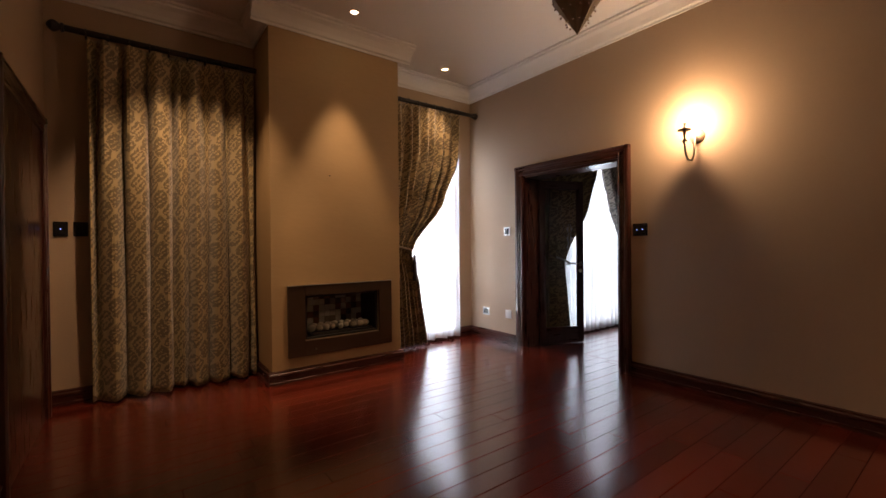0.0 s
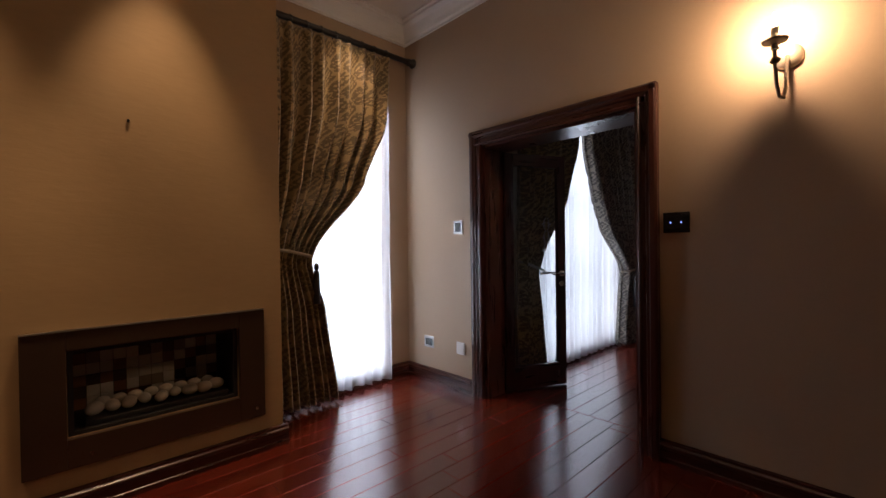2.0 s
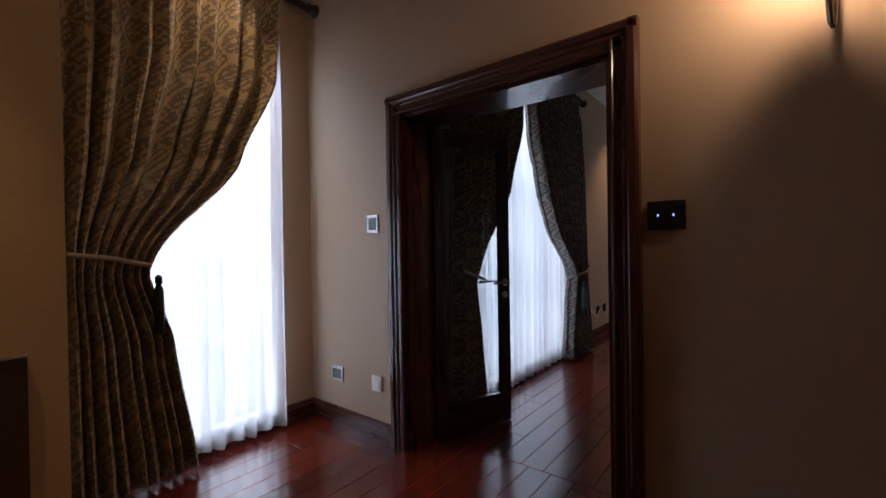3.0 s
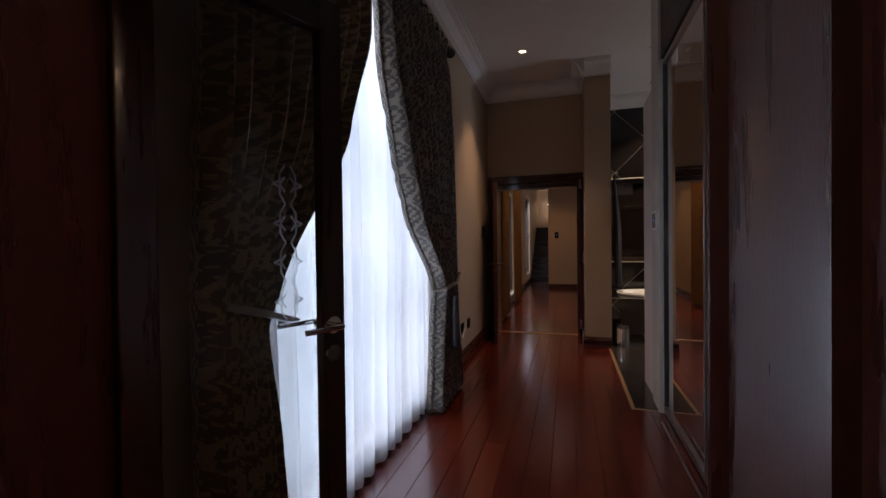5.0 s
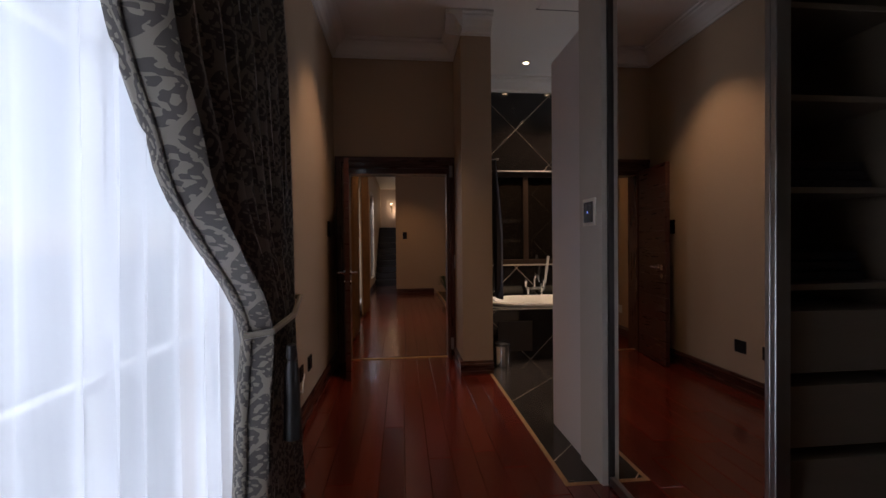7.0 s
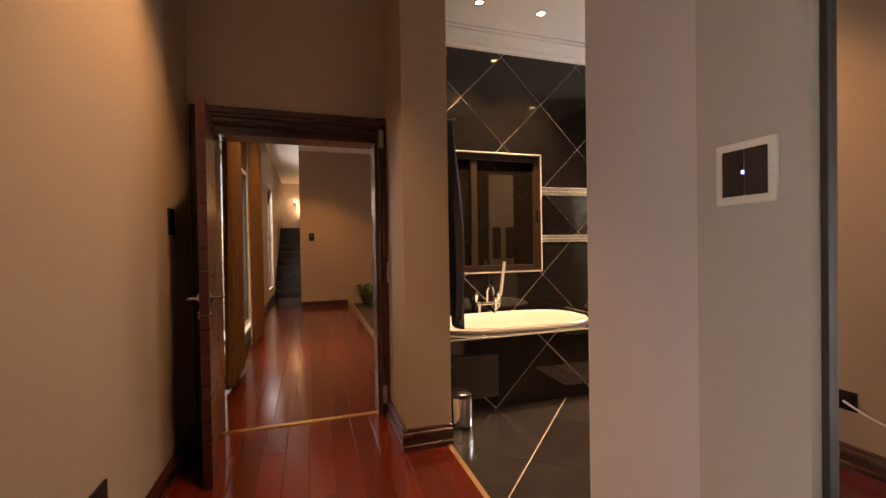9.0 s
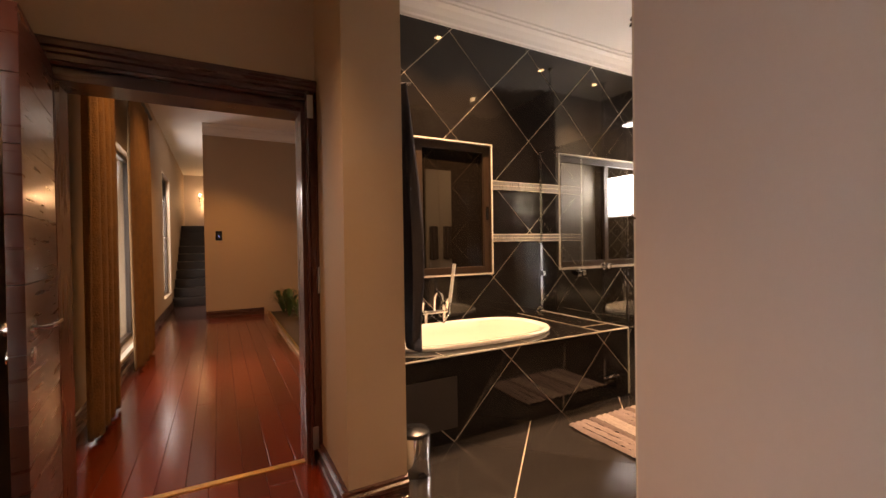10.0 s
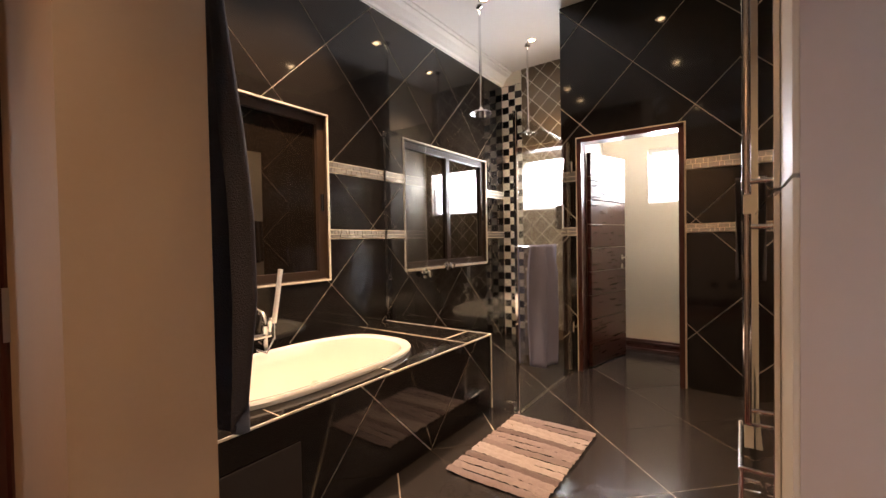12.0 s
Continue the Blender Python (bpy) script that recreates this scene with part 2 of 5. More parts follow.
BRASS = mat("brass_strip", (0.72, 0.52, 0.25), 0.3, metal=1.0, var=0.1)
WORNBRASS = mat("worn_brass", (0.30, 0.20, 0.10), 0.5, metal=0.8, var=0.4, scale=20)
PEWTER = mat("pewter", (0.26, 0.22, 0.17), 0.42, metal=0.9, var=0.25)
EBONY = mat("black_lacquer_wood", (0.012, 0.008, 0.007), 0.35, var=0.4, scale=12)
BROCADE = damask_mat("gold_brocade", (0.155, 0.115, 0.058), (0.40, 0.30, 0.15), (0.14, 0.21))
BROCADE_B = damask_mat("silver_brocade", (0.085, 0.072, 0.060), (0.27, 0.23, 0.18), (0.06, 0.17))
VOILE = sheer_mat("white_voile", 0.28)
GLASS = glass_mat("clear_glass", (0.98, 0.99, 0.98), 0.03, 0.4)
LEAFGLASS = glass_mat("door_glass", (0.94, 0.96, 0.96), 0.02, 0.2)
# frosted white for the reflected lattice drawn on the door pane
LATTICE = sheer_mat("painted_reflection", 0.3)
DARKGLASS = mat("dark_window_glass", (0.010, 0.007, 0.005), 0.02, var=0.1, bump=0.0, spec=1.0, coat=1.0)
DARKGLASS.node_tree.nodes["Principled BSDF"].inputs["Coat Roughness"].default_value = 0.02
MIRROR = mat("mirror_silver", (0.80, 0.76, 0.73), 0.01, metal=1.0, var=0.02, bump=0.0)
ENAMEL = mat("cream_enamel", (0.86, 0.83, 0.76), 0.08, var=0.02, bump=0.0, coat=0.5)
BOARD = mat("taupe_melamine", (0.17, 0.13, 0.09), 0.5, var=0.2, scale=4, fine=30, stretch=(1, 1, 9))
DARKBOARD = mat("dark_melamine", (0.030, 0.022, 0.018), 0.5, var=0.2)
BLACKPL = mat("black_plastic", (0.012, 0.012, 0.014), 0.25, var=0.2)
WHITEPL = mat("white_plastic", (0.72, 0.70, 0.66), 0.35, var=0.05)
FRAME_D = mat("dark_window_frame", (0.034, 0.019, 0.011), 0.35, var=0.25, scale=8)
TOWEL = mat("charcoal_towel", (0.042, 0.040, 0.048), 0.95, var=0.3, bump=0.7, fine=260)
TOWEL_B = mat("slate_blue_towel", (0.19, 0.20, 0.29), 0.95, var=0.25, bump=0.7, fine=260)
PEBBLE = mat("pale_pebble", (0.50, 0.44, 0.34), 0.55, var=0.2, scale=20, per=0.25)
GUNMETAL = mat("brown_steel_surround", (0.085, 0.052, 0.032), 0.36, metal=0.6, var=0.2)
SOOT = mat("black_firebox", (0.010, 0.008, 0.007), 0.6)
HESSIAN = mat("brown_hessian", (0.17, 0.088, 0.032), 0.95, var=0.7, scale=14, bump=1.0, fine=90)
LEAF = mat("leaf", (0.05, 0.09, 0.025), 0.45, var=0.4, per=0.3)
SOIL = mat("soil", (0.05, 0.032, 0.02), 0.95, var=0.4, bump=0.8)
BULB = glow("lamp_glow", (1.0, 0.72, 0.40), 26.0)
LED = glow("blue_led", (0.25, 0.35, 1.0), 3.0)

# ---------------------------------------------------------------- plan
X1, X1B = 3.576, 3.84          # wall between lounge and dressing room
Y1, YN = 4.184, 3.321          # north walls of lounge and dressing room
XW, YSO = -0.55, -2.6          # west and south walls of the lounge
H, HC = 3.22, 3.056            # ceiling, underside of the cornice
XE, XEB = 8.68, 8.86           # end wall of the dressing room
XT, YW, YSH = 9.507, -1.346, -2.35   # tub wall, toilet-door wall, shower back wall
XBW = 8.405                    # left end of the toilet-door wall
XBA = 7.045                     # west wall of the bathroom
YA = 1.626                     # wardrobe end and low partition
XP, YP0, YP1 = 8.141, 1.831, 2.107   # pier beside the bathroom
TX, TY, TH = 8.518, -0.196, 0.518    # tub deck front, end and height
YHN, XHE = 3.42, 14.31         # hall


def wall(name, dims, material, label):
    return solo(name, boxes(*dims), material, label, "wall", "structure")


def with_hole(axis, lo, hi, a0, a1, z0, z1, holes):
    """Boxes of a wall of thickness lo..hi (along x when axis is 'x') from a0 to a1 with openings (b0, b1, c0, c1)."""
    out = []
    at = a0
    for b0, b1, c0, c1 in sorted(holes):
        out.append((at, b0, z0, z1))
        if c0 > z0:
            out.append((b0, b1, z0, c0))
        if c1 < z1:
            out.append((b0, b1, c1, z1))
        at = b1
    out.append((at, a1, z0, z1))
    return [((lo, hi, p, q, r, s) if axis == "x" else (p, q, lo, hi, r, s)) for p, q, r, s in out if q - p > 1e-4]


D1 = (2.068, 3.238, 1.968)       # clear opening between the rooms: y0, y1, top
D2 = (2.165, 3.200, 1.955)       # hall door
DW = (7.452, 8.262, 2.038)       # toilet door: x0, x1, top
WIN_L = (2.38, 3.32, 0.06, 2.42)
WIN_D = (4.40, 6.12, 0.03, 2.50)
WIN_1 = (0.376, 1.80, 0.915, 2.074)
WIN_2 = (-1.90, -0.461, 0.925, 2.074)
WIN_S = (8.50, 9.24, 1.52, 2.10)
WIN_W = (7.45, 7.864, 1.51, 2.06)

wall("wall_north", with_hole("y", Y1, Y1 + 0.22, XW - 0.2, X1B, 0, H, [WIN_L]), PAINT, "beige painted lounge wall with a tall window opening")
wall("wall_west", [(XW - 0.2, XW, YSO - 0.2, Y1, 0, H)], PAINT, "beige painted lounge wall with a dark door")
wall("wall_south", [(XW - 0.2, X1B, YSO - 0.2, YSO, 0, H)], PAINT, "plain beige painted lounge wall")
wall("wall_middle", with_hole("x", X1, X1B, YSO, Y1, 0, H, [(D1[0], D1[1], 0, D1[2])]), PAINT, "beige painted wall with a wide double-door opening")
wall("chimney_breast", with_hole("y", 3.646, 4.02, 0.899, 2.155, 0, H, [(1.178, 1.902, 0.35, 0.745)]) + [(0.899, 2.155, 4.02, Y1, 0, H)], BREAST, "tan painted chimney breast with an inset fireplace")
wall("wall_dressing_north", with_hole("y", YN, YN + 0.22, X1B, XE, 0, H, [WIN_D]), PAINT, "beige painted dressing room wall with a tall window")
wall("wall_dressing_south", [(X1B, 6.50, -0.84, -0.72, 0, H), (6.40, 6.50, -0.72, 0.98, 0, H)], PAINT, "plain walls behind the walk-in wardrobe")
wall("wall_end", with_hole("x", XE, XEB, YP1, 3.54, 0, H, [(D2[0], D2[1], 0, D2[2])]), PAINT, "brown-beige painted end wall with a doorway to the hall")
wall("pier", [(XP, XEB, YP0, YP1, 0, H)], PAINT, "beige painted pier beside the bathroom opening")
wall("partition", [(6.59, XBA, YA - 0.13, 1.672, 0, 2.35), (6.91, XBA, 1.07, YA - 0.13, 0, 2.35)], PALE, "pale mauve low partition wall with exposed end")
wall("wardrobe_cheek", [(6.34, 6.589, 1.512, 1.69, 0, H), (6.40, 6.589, 0.98, 1.512, 0, H), (6.589, 6.72, 0.98, YA - 0.131, 0, H), (6.589, 6.72, YA - 0.131, 1.60, 2.351, H)], CHEEK, "warm grey painted full-height wall beside the wardrobe mirror")
wall("wall_bath_west", [(XBA - 0.12, XBA, -1.226, 1.068, 0, H)], GROUT, "bathroom wall behind the towel ladder")
wall("wall_bath_north", [(XEB, XT + 0.2, YP0, YP0 + 0.12, 0, H)], GROUT, "short tiled wall at the head of the bath")
tub_wall = wall("wall_bath_east", with_hole("x", XT, XT + 0.2, YSH - 0.2, YP0, 0, H, [WIN_1, WIN_2]), GROUT, "bathroom wall of diagonal black tiles with two windows")
door_wall = wall("wall_bath_south", with_hole("y", YW - 0.12, YW, XBA - 0.12, XBW, 0, H, [(DW[0], DW[1], 0, DW[2])]), GROUT, "black tiled wall with the toilet doorway")
wall("wall_outer_south", with_hole("y", YSH - 0.2, YSH, XBA - 0.12, XT, 0, H, [WIN_W, WIN_S]), CREAM, "cream outer wall with two small blinded windows")
wall("wall_toilet_west", [(XBA - 0.12, XBA - 0.002, YSH, YW - 0.12, 0, H)], CREAM, "cream painted toilet wall")
wall("wall_toilet_east", [(8.30, XBW, YSH, YW - 0.12, 0, H)], CREAM, "cream painted wall between toilet and shower")
# hall
wall("wall_hall_north", with_hole("y", YHN, YHN + 0.2, XEB, 20.2, 0, H, [(10.2, 12.3, 0.18, 2.2), (14.9, 16.1, 0.3, 2.5)]), PAINT, "ochre-lit hall wall with a tall window")
wall("wall_hall_stub", [(XEB, 9.75, YP0 + 0.121, 2.01, 0, H)], PAINT, "beige hall wall end beside the planter")
wall("wall_hall_south", [(9.75, 14.4, 1.05, 1.15, 0, H)], PAINT, "beige wall behind the indoor planter")
wall("wall_hall_stub_side", [(9.72, 9.75, 1.151, 1.949, 0, H)], PAINT, "beige side wall of the indoor planter")
wall("wall_hall_east", [(XHE, XHE + 0.15, 1.151, 2.79, 0, H)], PAINT, "ochre-lit wall facing down the hall")
wall("wall_stair_hall", [(20.0, 20.2, 1.0, YHN, 0, H + 1.0)], PALE, "far dim wall of the stair hall")
wall("wall_stair_hall_south", [(14.46, 20.0, 1.0, 1.15, 0, H + 1.0)], PAINT, "dim side wall of the stair hall")

solo("ceiling", boxes((XW - 0.2, X1B, YSO - 0.2, Y1 + 0.2, H, H + 0.1), (X1B, XT + 0.2, -2.55, 3.54, H, H + 0.1), (XT + 0.2, 20.2, 0.9, 3.62, H, H + 0.1)), WHITE, "white plaster ceiling", "ceiling", "structure")
solo("ground", boxes((-60, 80, -60, 60, -0.16, -0.10)), mat("garden_ground", (0.10, 0.12, 0.06), 0.95, var=0.4, scale=0.5, bump=0.5), "green garden ground outside the house", "ground", "structure")

# cornice
CROWN = [(0, 0), (0.012, 0), (0.012, 0.018), (0.03, 0.028), (0.042, 0.06), (0.075, 0.105), (0.115, 0.125), (0.115, 0.14), (0.14, 0.146), (0.14, 0.164), (0, 0.164)]


def crown(a, b, out):
    bm = extrude_profile(bmesh.new(), CROWN, (*a, HC - 0.001), (*b, HC - 0.001), (*out, 0))
    solo("cornice", bm, WHITE, "white moulded plaster cornice along the ceiling", "cornice", "structure")


crown((XW, Y1), (0.899, Y1), (0, -1))
crown((0.76, 3.646), (2.295, 3.646), (0, -1))
crown((0.899, 3.646), (0.899, Y1), (-1, 0))
crown((2.155, 3.646), (2.155, Y1), (1, 0))
crown((2.155, Y1), (X1, Y1), (0, -1))
crown((X1, YSO), (X1, Y1), (-1, 0))
crown((XW, YSO), (XW, Y1), (1, 0))
crown((X1B, YN), (XE, YN), (0, -1))
crown((XE, YP1), (XE, YN), (-1, 0))
crown((XP, YP0), (XP, YP1 + 0.14), (-1, 0))
crown((XP - 0.14, YP1), (XE, YP1), (0, 1))
crown((XT, YSH), (XT, YP0), (-1, 0))
crown((XHE, 1.15), (XHE, 2.79), (-1, 0))

# skirting
SKIRT = [(0, 0), (0.028, 0), (0.028, 0.025), (0.020, 0.030), (0.020, 0.072), (0.026, 0.078), (0.026, 0.092), (0.014, 0.100), (0.014, 0.112), (0, 0.118)]


def skirt(a, b, out, lift=0.0):
    bm = extrude_profile(bmesh.new(), SKIRT, (*a, lift), (*b, lift), (*out, 0))
    solo("baseboard", bm, MAHOGANY_H, "dark polished mahogany skirting board", "baseboard", "structure")


skirt((XW, Y1), (0.899, Y1), (0, -1))
skirt((0.871, 3.646), (2.183, 3.646), (0, -1))
skirt((2.155, 3.646), (2.155, Y1), (1, 0))
skirt((0.899, 3.646), (0.899, Y1), (-1, 0))
skirt((2.183, Y1), (X1, Y1), (0, -1))
skirt((X1, 3.349), (X1, Y1), (-1, 0))
skirt((X1, YSO), (X1, 1.957), (-1, 0))
skirt((XW, YSO), (XW, 2.70), (1, 0))
skirt((X1B, YN), (XE, YN), (0, -1))
skirt((XP, YP0), (XP, YP1 + 0.028), (-1, 0))
skirt((XP, YP1), (XE, YP1), (0, 1))
skirt((XEB, YHN), (20.0, YHN), (0, -1))
skirt((XHE, 1.9), (XHE, 2.79), (-1, 0))
skirt((XBA, YSH), (8.30, YSH), (0, 1))

# ---------------------------------------------------------------- doors
CASE = [(0, 0), (0.030, 0), (0.034, 0.012), (0.024, 0.022), (0.024, 0.045), (0.034, 0.052), (0.034, 0.066), (0.044, 0.074), (0.044, 0.098), (0.036, 0.11), (0, 0.11)]


def casing(parent, plane, out, a0, a1, top, along):
    """Moulded architrave round an opening a0..a1 in the wall plane; along is 'y' or 'x'."""
    def P(a, z):
        return (plane, a, z) if along == "y" else (a, plane, z)
    o = (out, 0, 0) if along == "y" else (0, out, 0)
    lft = (0, -1, 0) if along == "y" else (-1, 0, 0)
    rgt = (0, 1, 0) if along == "y" else (1, 0, 0)
    part("architrave", extrude_profile(bmesh.new(), CASE, P(a0, 0), P(a0, top + 0.109), o, lft), MAHOGANY, parent)
    part("architrave", extrude_profile(bmesh.new(), CASE, P(a1, 0), P(a1, top + 0.109), o, rgt), MAHOGANY, parent)
    part("architrave", extrude_profile(bmesh.new(), CASE, P(a0 - 0.1095, top), P(a1 + 0.1095, top), o), MAHOGANY_H, parent)


def lever(parent, c, out, along, label="chrome lever handle on a round rose"):
    """Lever, rose and key rose on a door face at c; out: face normal, along: the lever's way."""
    c, o, a = Vector(c), Vector(out), Vector(along)
    bm = bmesh.new()
    tube(bm, c, c + o * 0.012, 0.026, n=20)
    tube(bm, c, c + o * 0.055, 0.009)
    pipe(bm, [c + o * 0.05, c + o * 0.055 + a * 0.02, c + o * 0.055 + a * 0.12], 0.009)
    tube(bm, c - Vector((0, 0, 0.085)), c - Vector((0, 0, 0.085)) + o * 0.01, 0.024, n=20)
    part("door_handle", bm, CHROME, parent, label, True)


d1 = thing("door_1", (X1, 2.675, 0), "dark mahogany double-door frame, both leaves open", "door frame", kind="structure")
casing(d1, X1, -1, D1[0], D1[1], D1[2], "y")
casing(d1, X1B, 1, D1[0], D1[1], D1[2], "y")
part("jamb", boxes((X1 - 0.002, X1B + 0.002, D1[0], D1[0] + 0.02, 0, D1[2])), MAHOGANY, d1)
part("jamb", boxes((X1 - 0.002, X1B + 0.002, D1[1] - 0.02, D1[1], 0, D1[2])), MAHOGANY, d1)
part("head_lining", boxes((X1 - 0.002, X1B + 0.002, D1[0] + 0.02, D1[1] - 0.02, D1[2] - 0.02, D1[2])), MAHOGANY_H, d1)


def glazed_leaf(hinge, angle, width, label, flip):
    """A tall glazed door leaf built along +x from its hinge, then turned."""
    t, h, st = 0.042, 1.935, 0.075
    leaf = thing("glazed_door", (0, 0, 0), label, "door", "double door leaves")
    part("stile", boxes((0, st, -t / 2, t / 2, 0.008, h), bev=0.004), MAHOGANY, leaf)
    part("stile", boxes((width - st, width, -t / 2, t / 2, 0.008, h), bev=0.004), MAHOGANY, leaf)
    part("rail", boxes((st, width - st, -t / 2, t / 2, h - 0.10, h), bev=0.004), MAHOGANY_H, leaf)
    part("rail", boxes((st, width - st, -t / 2, t / 2, 0.008, 0.20), bev=0.004), MAHOGANY_H, leaf)
    pane = part("pane", boxes((st - 0.004, width - st + 0.004, -0.003, 0.003, 0.196, h - 0.096)), LEAFGLASS, leaf, "clear door glass")
    bm = bmesh.new()
    # interlaced lattice band on the glass: the other leaf's reflection, drawn as pale strips
    cx = width * 0.70
    for k in range(4 if flip > 0 else 0):
        z = 0.98 + k * 0.110
        for s in (-1, 1):
            for run in ([(0.008, 0), (0.024, 0.026), (0.024, 0.047), (0.044, 0.055), (0.024, 0.063), (0.024, 0.084), (0.008, 0.110)], [(0.009, 0.034), (0.024, 0.055), (0.009, 0.076)]):
                for (p0, q0), (p1, q1) in zip(run, run[1:]):
                    a, b = Vector((cx + s * p0, 0.0045, z + q0)), Vector((cx + s * p1, 0.0045, z + q1))
                    d = (b - a).normalized()
                    nrm = Vector((-d.z, 0, d.x)) * 0.003
                    bm.faces.new([bm.verts.new(v) for v in (a - nrm, b - nrm, b + nrm, a + nrm)])
    if flip < 0:
        bm.free()
    else:
        part("lattice_reflection", bm, LATTICE, pane, "pale lattice drawn on the glass as a reflection of the other leaf")
    if flip > 0:
        lever(leaf, (width - 0.048, t / 2, 0.95), (0, 1, 0), (-1, 0, 0))
        lever(leaf, (width - 0.048, -t / 2, 0.95), (0, -1, 0), (-1, 0, 0))
    part("lock_plate", boxes((width, width + 0.003, -0.012, 0.012, 0.86, 1.08)), STEEL, leaf, "steel lock plate on the leaf edge")
    leaf.location = hinge
    leaf.rotation_euler = (0, 0, radians(angle))
    return leaf


glazed_leaf((3.80, 3.212, 0), -23.5, 0.57, "dark mahogany glazed door leaf, open, lattice reflection drawn on its glass", 1)
glazed_leaf((3.80, 2.092, 0), -18, 0.57, "dark mahogany glazed door leaf, opened towards the wardrobe", -1)

d2 = thing("door_2", (XE, 2.69, 0), "dark mahogany door frame to the hall", "door frame", kind="structure")
casing(d2, XE, -1, D2[0], D2[1] - 0.005, D2[2], "y")
part("jamb", boxes((XE - 0.002, XEB + 0.002, D2[0], D2[0] + 0.02, 0, D2[2])), MAHOGANY, d2)
part("jamb", boxes((XE - 0.002, XEB + 0.002, D2[1] - 0.02, D2[1], 0, D2[2])), MAHOGANY, d2)
part("head_lining", boxes((XE - 0.002, XEB + 0.002, D2[0] + 0.02, D2[1] - 0.02, D2[2] - 0.055, D2[2])), MAHOGANY_H, d2)
part("strike_plate", boxes((XE - 0.048, XE - 0.0445, D2[0] - 0.07, D2[0] - 0.045, 0.93, 1.07)), STEEL, d2, "steel strike plate")
part("hinge", boxes((XE - 0.05, XE - 0.0445, D2[0] - 0.035, D2[0] - 0.005, 1.86, 1.98)), STEEL, d2, "steel hinge")
part("hinge", boxes((XE - 0.05, XE - 0.0445, D2[0] - 0.035, D2[0] - 0.005, 0.10, 0.22)), STEEL, d2, "steel hinge")
solo("threshold_strip", boxes((8.72, 8.755, D2[0] + 0.021, D2[1] - 0.021, 0, 0.008), bev=0.003), BRASS, "brass threshold strip across the hall doorway", "threshold", "structure")

# open leaf of the hall door, folded back along the north wall
hd = thing("hall_door", (0, 0, 0), "dark mahogany horizontally boarded door standing open", "door")
for k in range(9):
    part("board", boxes((0, 0.55, -0.021, 0.021, 0.008 + k * 0.214, 0.2205 + k * 0.214), bev=0.002), MAHOGANY_H, hd)
lever(hd, (0.50, 0.021, 0.94), (0, 1, 0), (-1, 0, 0))
lever(hd, (0.50, -0.021, 0.94), (0, -1, 0), (-1, 0, 0))
hd.location = (8.625, 3.19, 0)
hd.rotation_euler = (0, 0, radians(187))

# dark door of the lounge's west wall
dw = thing("door_3", (XW, 3.3, 0), "closed dark mahogany door in a heavy frame", "door", kind="structure")
casing(dw, XW, 1, 2.82, 3.86, 1.98, "y")
part("leaf", boxes((XW, XW + 0.02, 2.82, 3.86, 0, 1.98)), MAHOGANY, dw)

# toilet door
dt = thing("door_4", (7.83, YW, 0), "dark wooden door frame in the black tiles", "door frame", kind="structure")
for a, b in ((DW[0] - 0.002, DW[0] + 0.035), (DW[1] - 0.035, DW[1] + 0.002)):
    part("jamb", boxes((a, b, YW - 0.125, YW + 0.02, 0, DW[2])), MAHOGANY, dt)
part("head", boxes((DW[0] - 0.002, DW[1] + 0.002, YW - 0.125, YW + 0.02, DW[2] - 0.035, DW[2] + 0.002)), MAHOGANY_H, dt)
part("trim", boxes((DW[0] - 0.012, DW[0] - 0.003, YW, YW + 0.012, 0, DW[2] + 0.012), (DW[1] + 0.003, DW[1] + 0.012, YW, YW + 0.012, 0, DW[2] + 0.012), (DW[0] - 0.003, DW[1] + 0.003, YW, YW + 0.012, DW[2] + 0.003, DW[2] + 0.012)), GROUT, dt, "pale tile trim round the frame")
td = thing("toilet_door", (0, 0, 0), "dark mahogany slatted door standing open", "door")
for k in range(9):
    part("board", boxes((0, 0.64, -0.02, 0.02, 0.01 + k * 0.215, 0.01 + k * 0.215 + 0.211), bev=0.005), MAHOGANY_H, td)
lever(td, (0.55, 0.02, 0.98), (0, 1, 0), (-1, 0, 0))
lever(td, (0.55, -0.02, 0.98), (0, -1, 0), (-1, 0, 0))
td.location = (8.21, YW - 0.14, 0)
td.rotation_euler = (0, 0, radians(-104))

# ---------------------------------------------------------------- windows
def window(name, axis, face, a0, a1, z0, z1, depth, cols, rows, frame_mat, pane_mat, label, bar=0.045):
    """A framed window set into an opening; axis: the wall's normal."""
    w = thing(name, (face, (a0 + a1) / 2, z0) if axis == "x" else ((a0 + a1) / 2, face, z0), label, "window", kind="structure")

    def B(p, q, r, s, f0, f1):
        return (f0, f1, p, q, r, s) if axis == "x" else (p, q, f0, f1, r, s)
    f0, f1 = face, face + depth
    part("frame", boxes(B(a0, a0 + bar, z0, z1, f0, f1), B(a1 - bar, a1, z0, z1, f0, f1), B(a0 + bar, a1 - bar, z0, z0 + bar, f0, f1), B(a0 + bar, a1 - bar, z1 - bar, z1, f0, f1), bev=0.004), frame_mat, w)
    for k in range(1, cols):
        a = a0 + (a1 - a0) * k / cols
        part("mullion", boxes(B(a - bar / 2, a + bar / 2, z0 + bar, z1 - bar, f0, f1)), frame_mat, w)
    for k in range(1, rows):
        z = z0 + (z1 - z0) * k / rows
        part("transom", boxes(B(a0 + bar, a1 - bar, z - bar * 0.35, z + bar * 0.35, f0 + 0.003, f1 - 0.003)), frame_mat, w)
    m = (f0 + f1) / 2
    p = part("pane", boxes(B(a0 + bar, a1 - bar, z0 + bar, z1 - bar, m - 0.003, m + 0.003)), pane_mat, w)
    p.visible_shadow = False
    return w


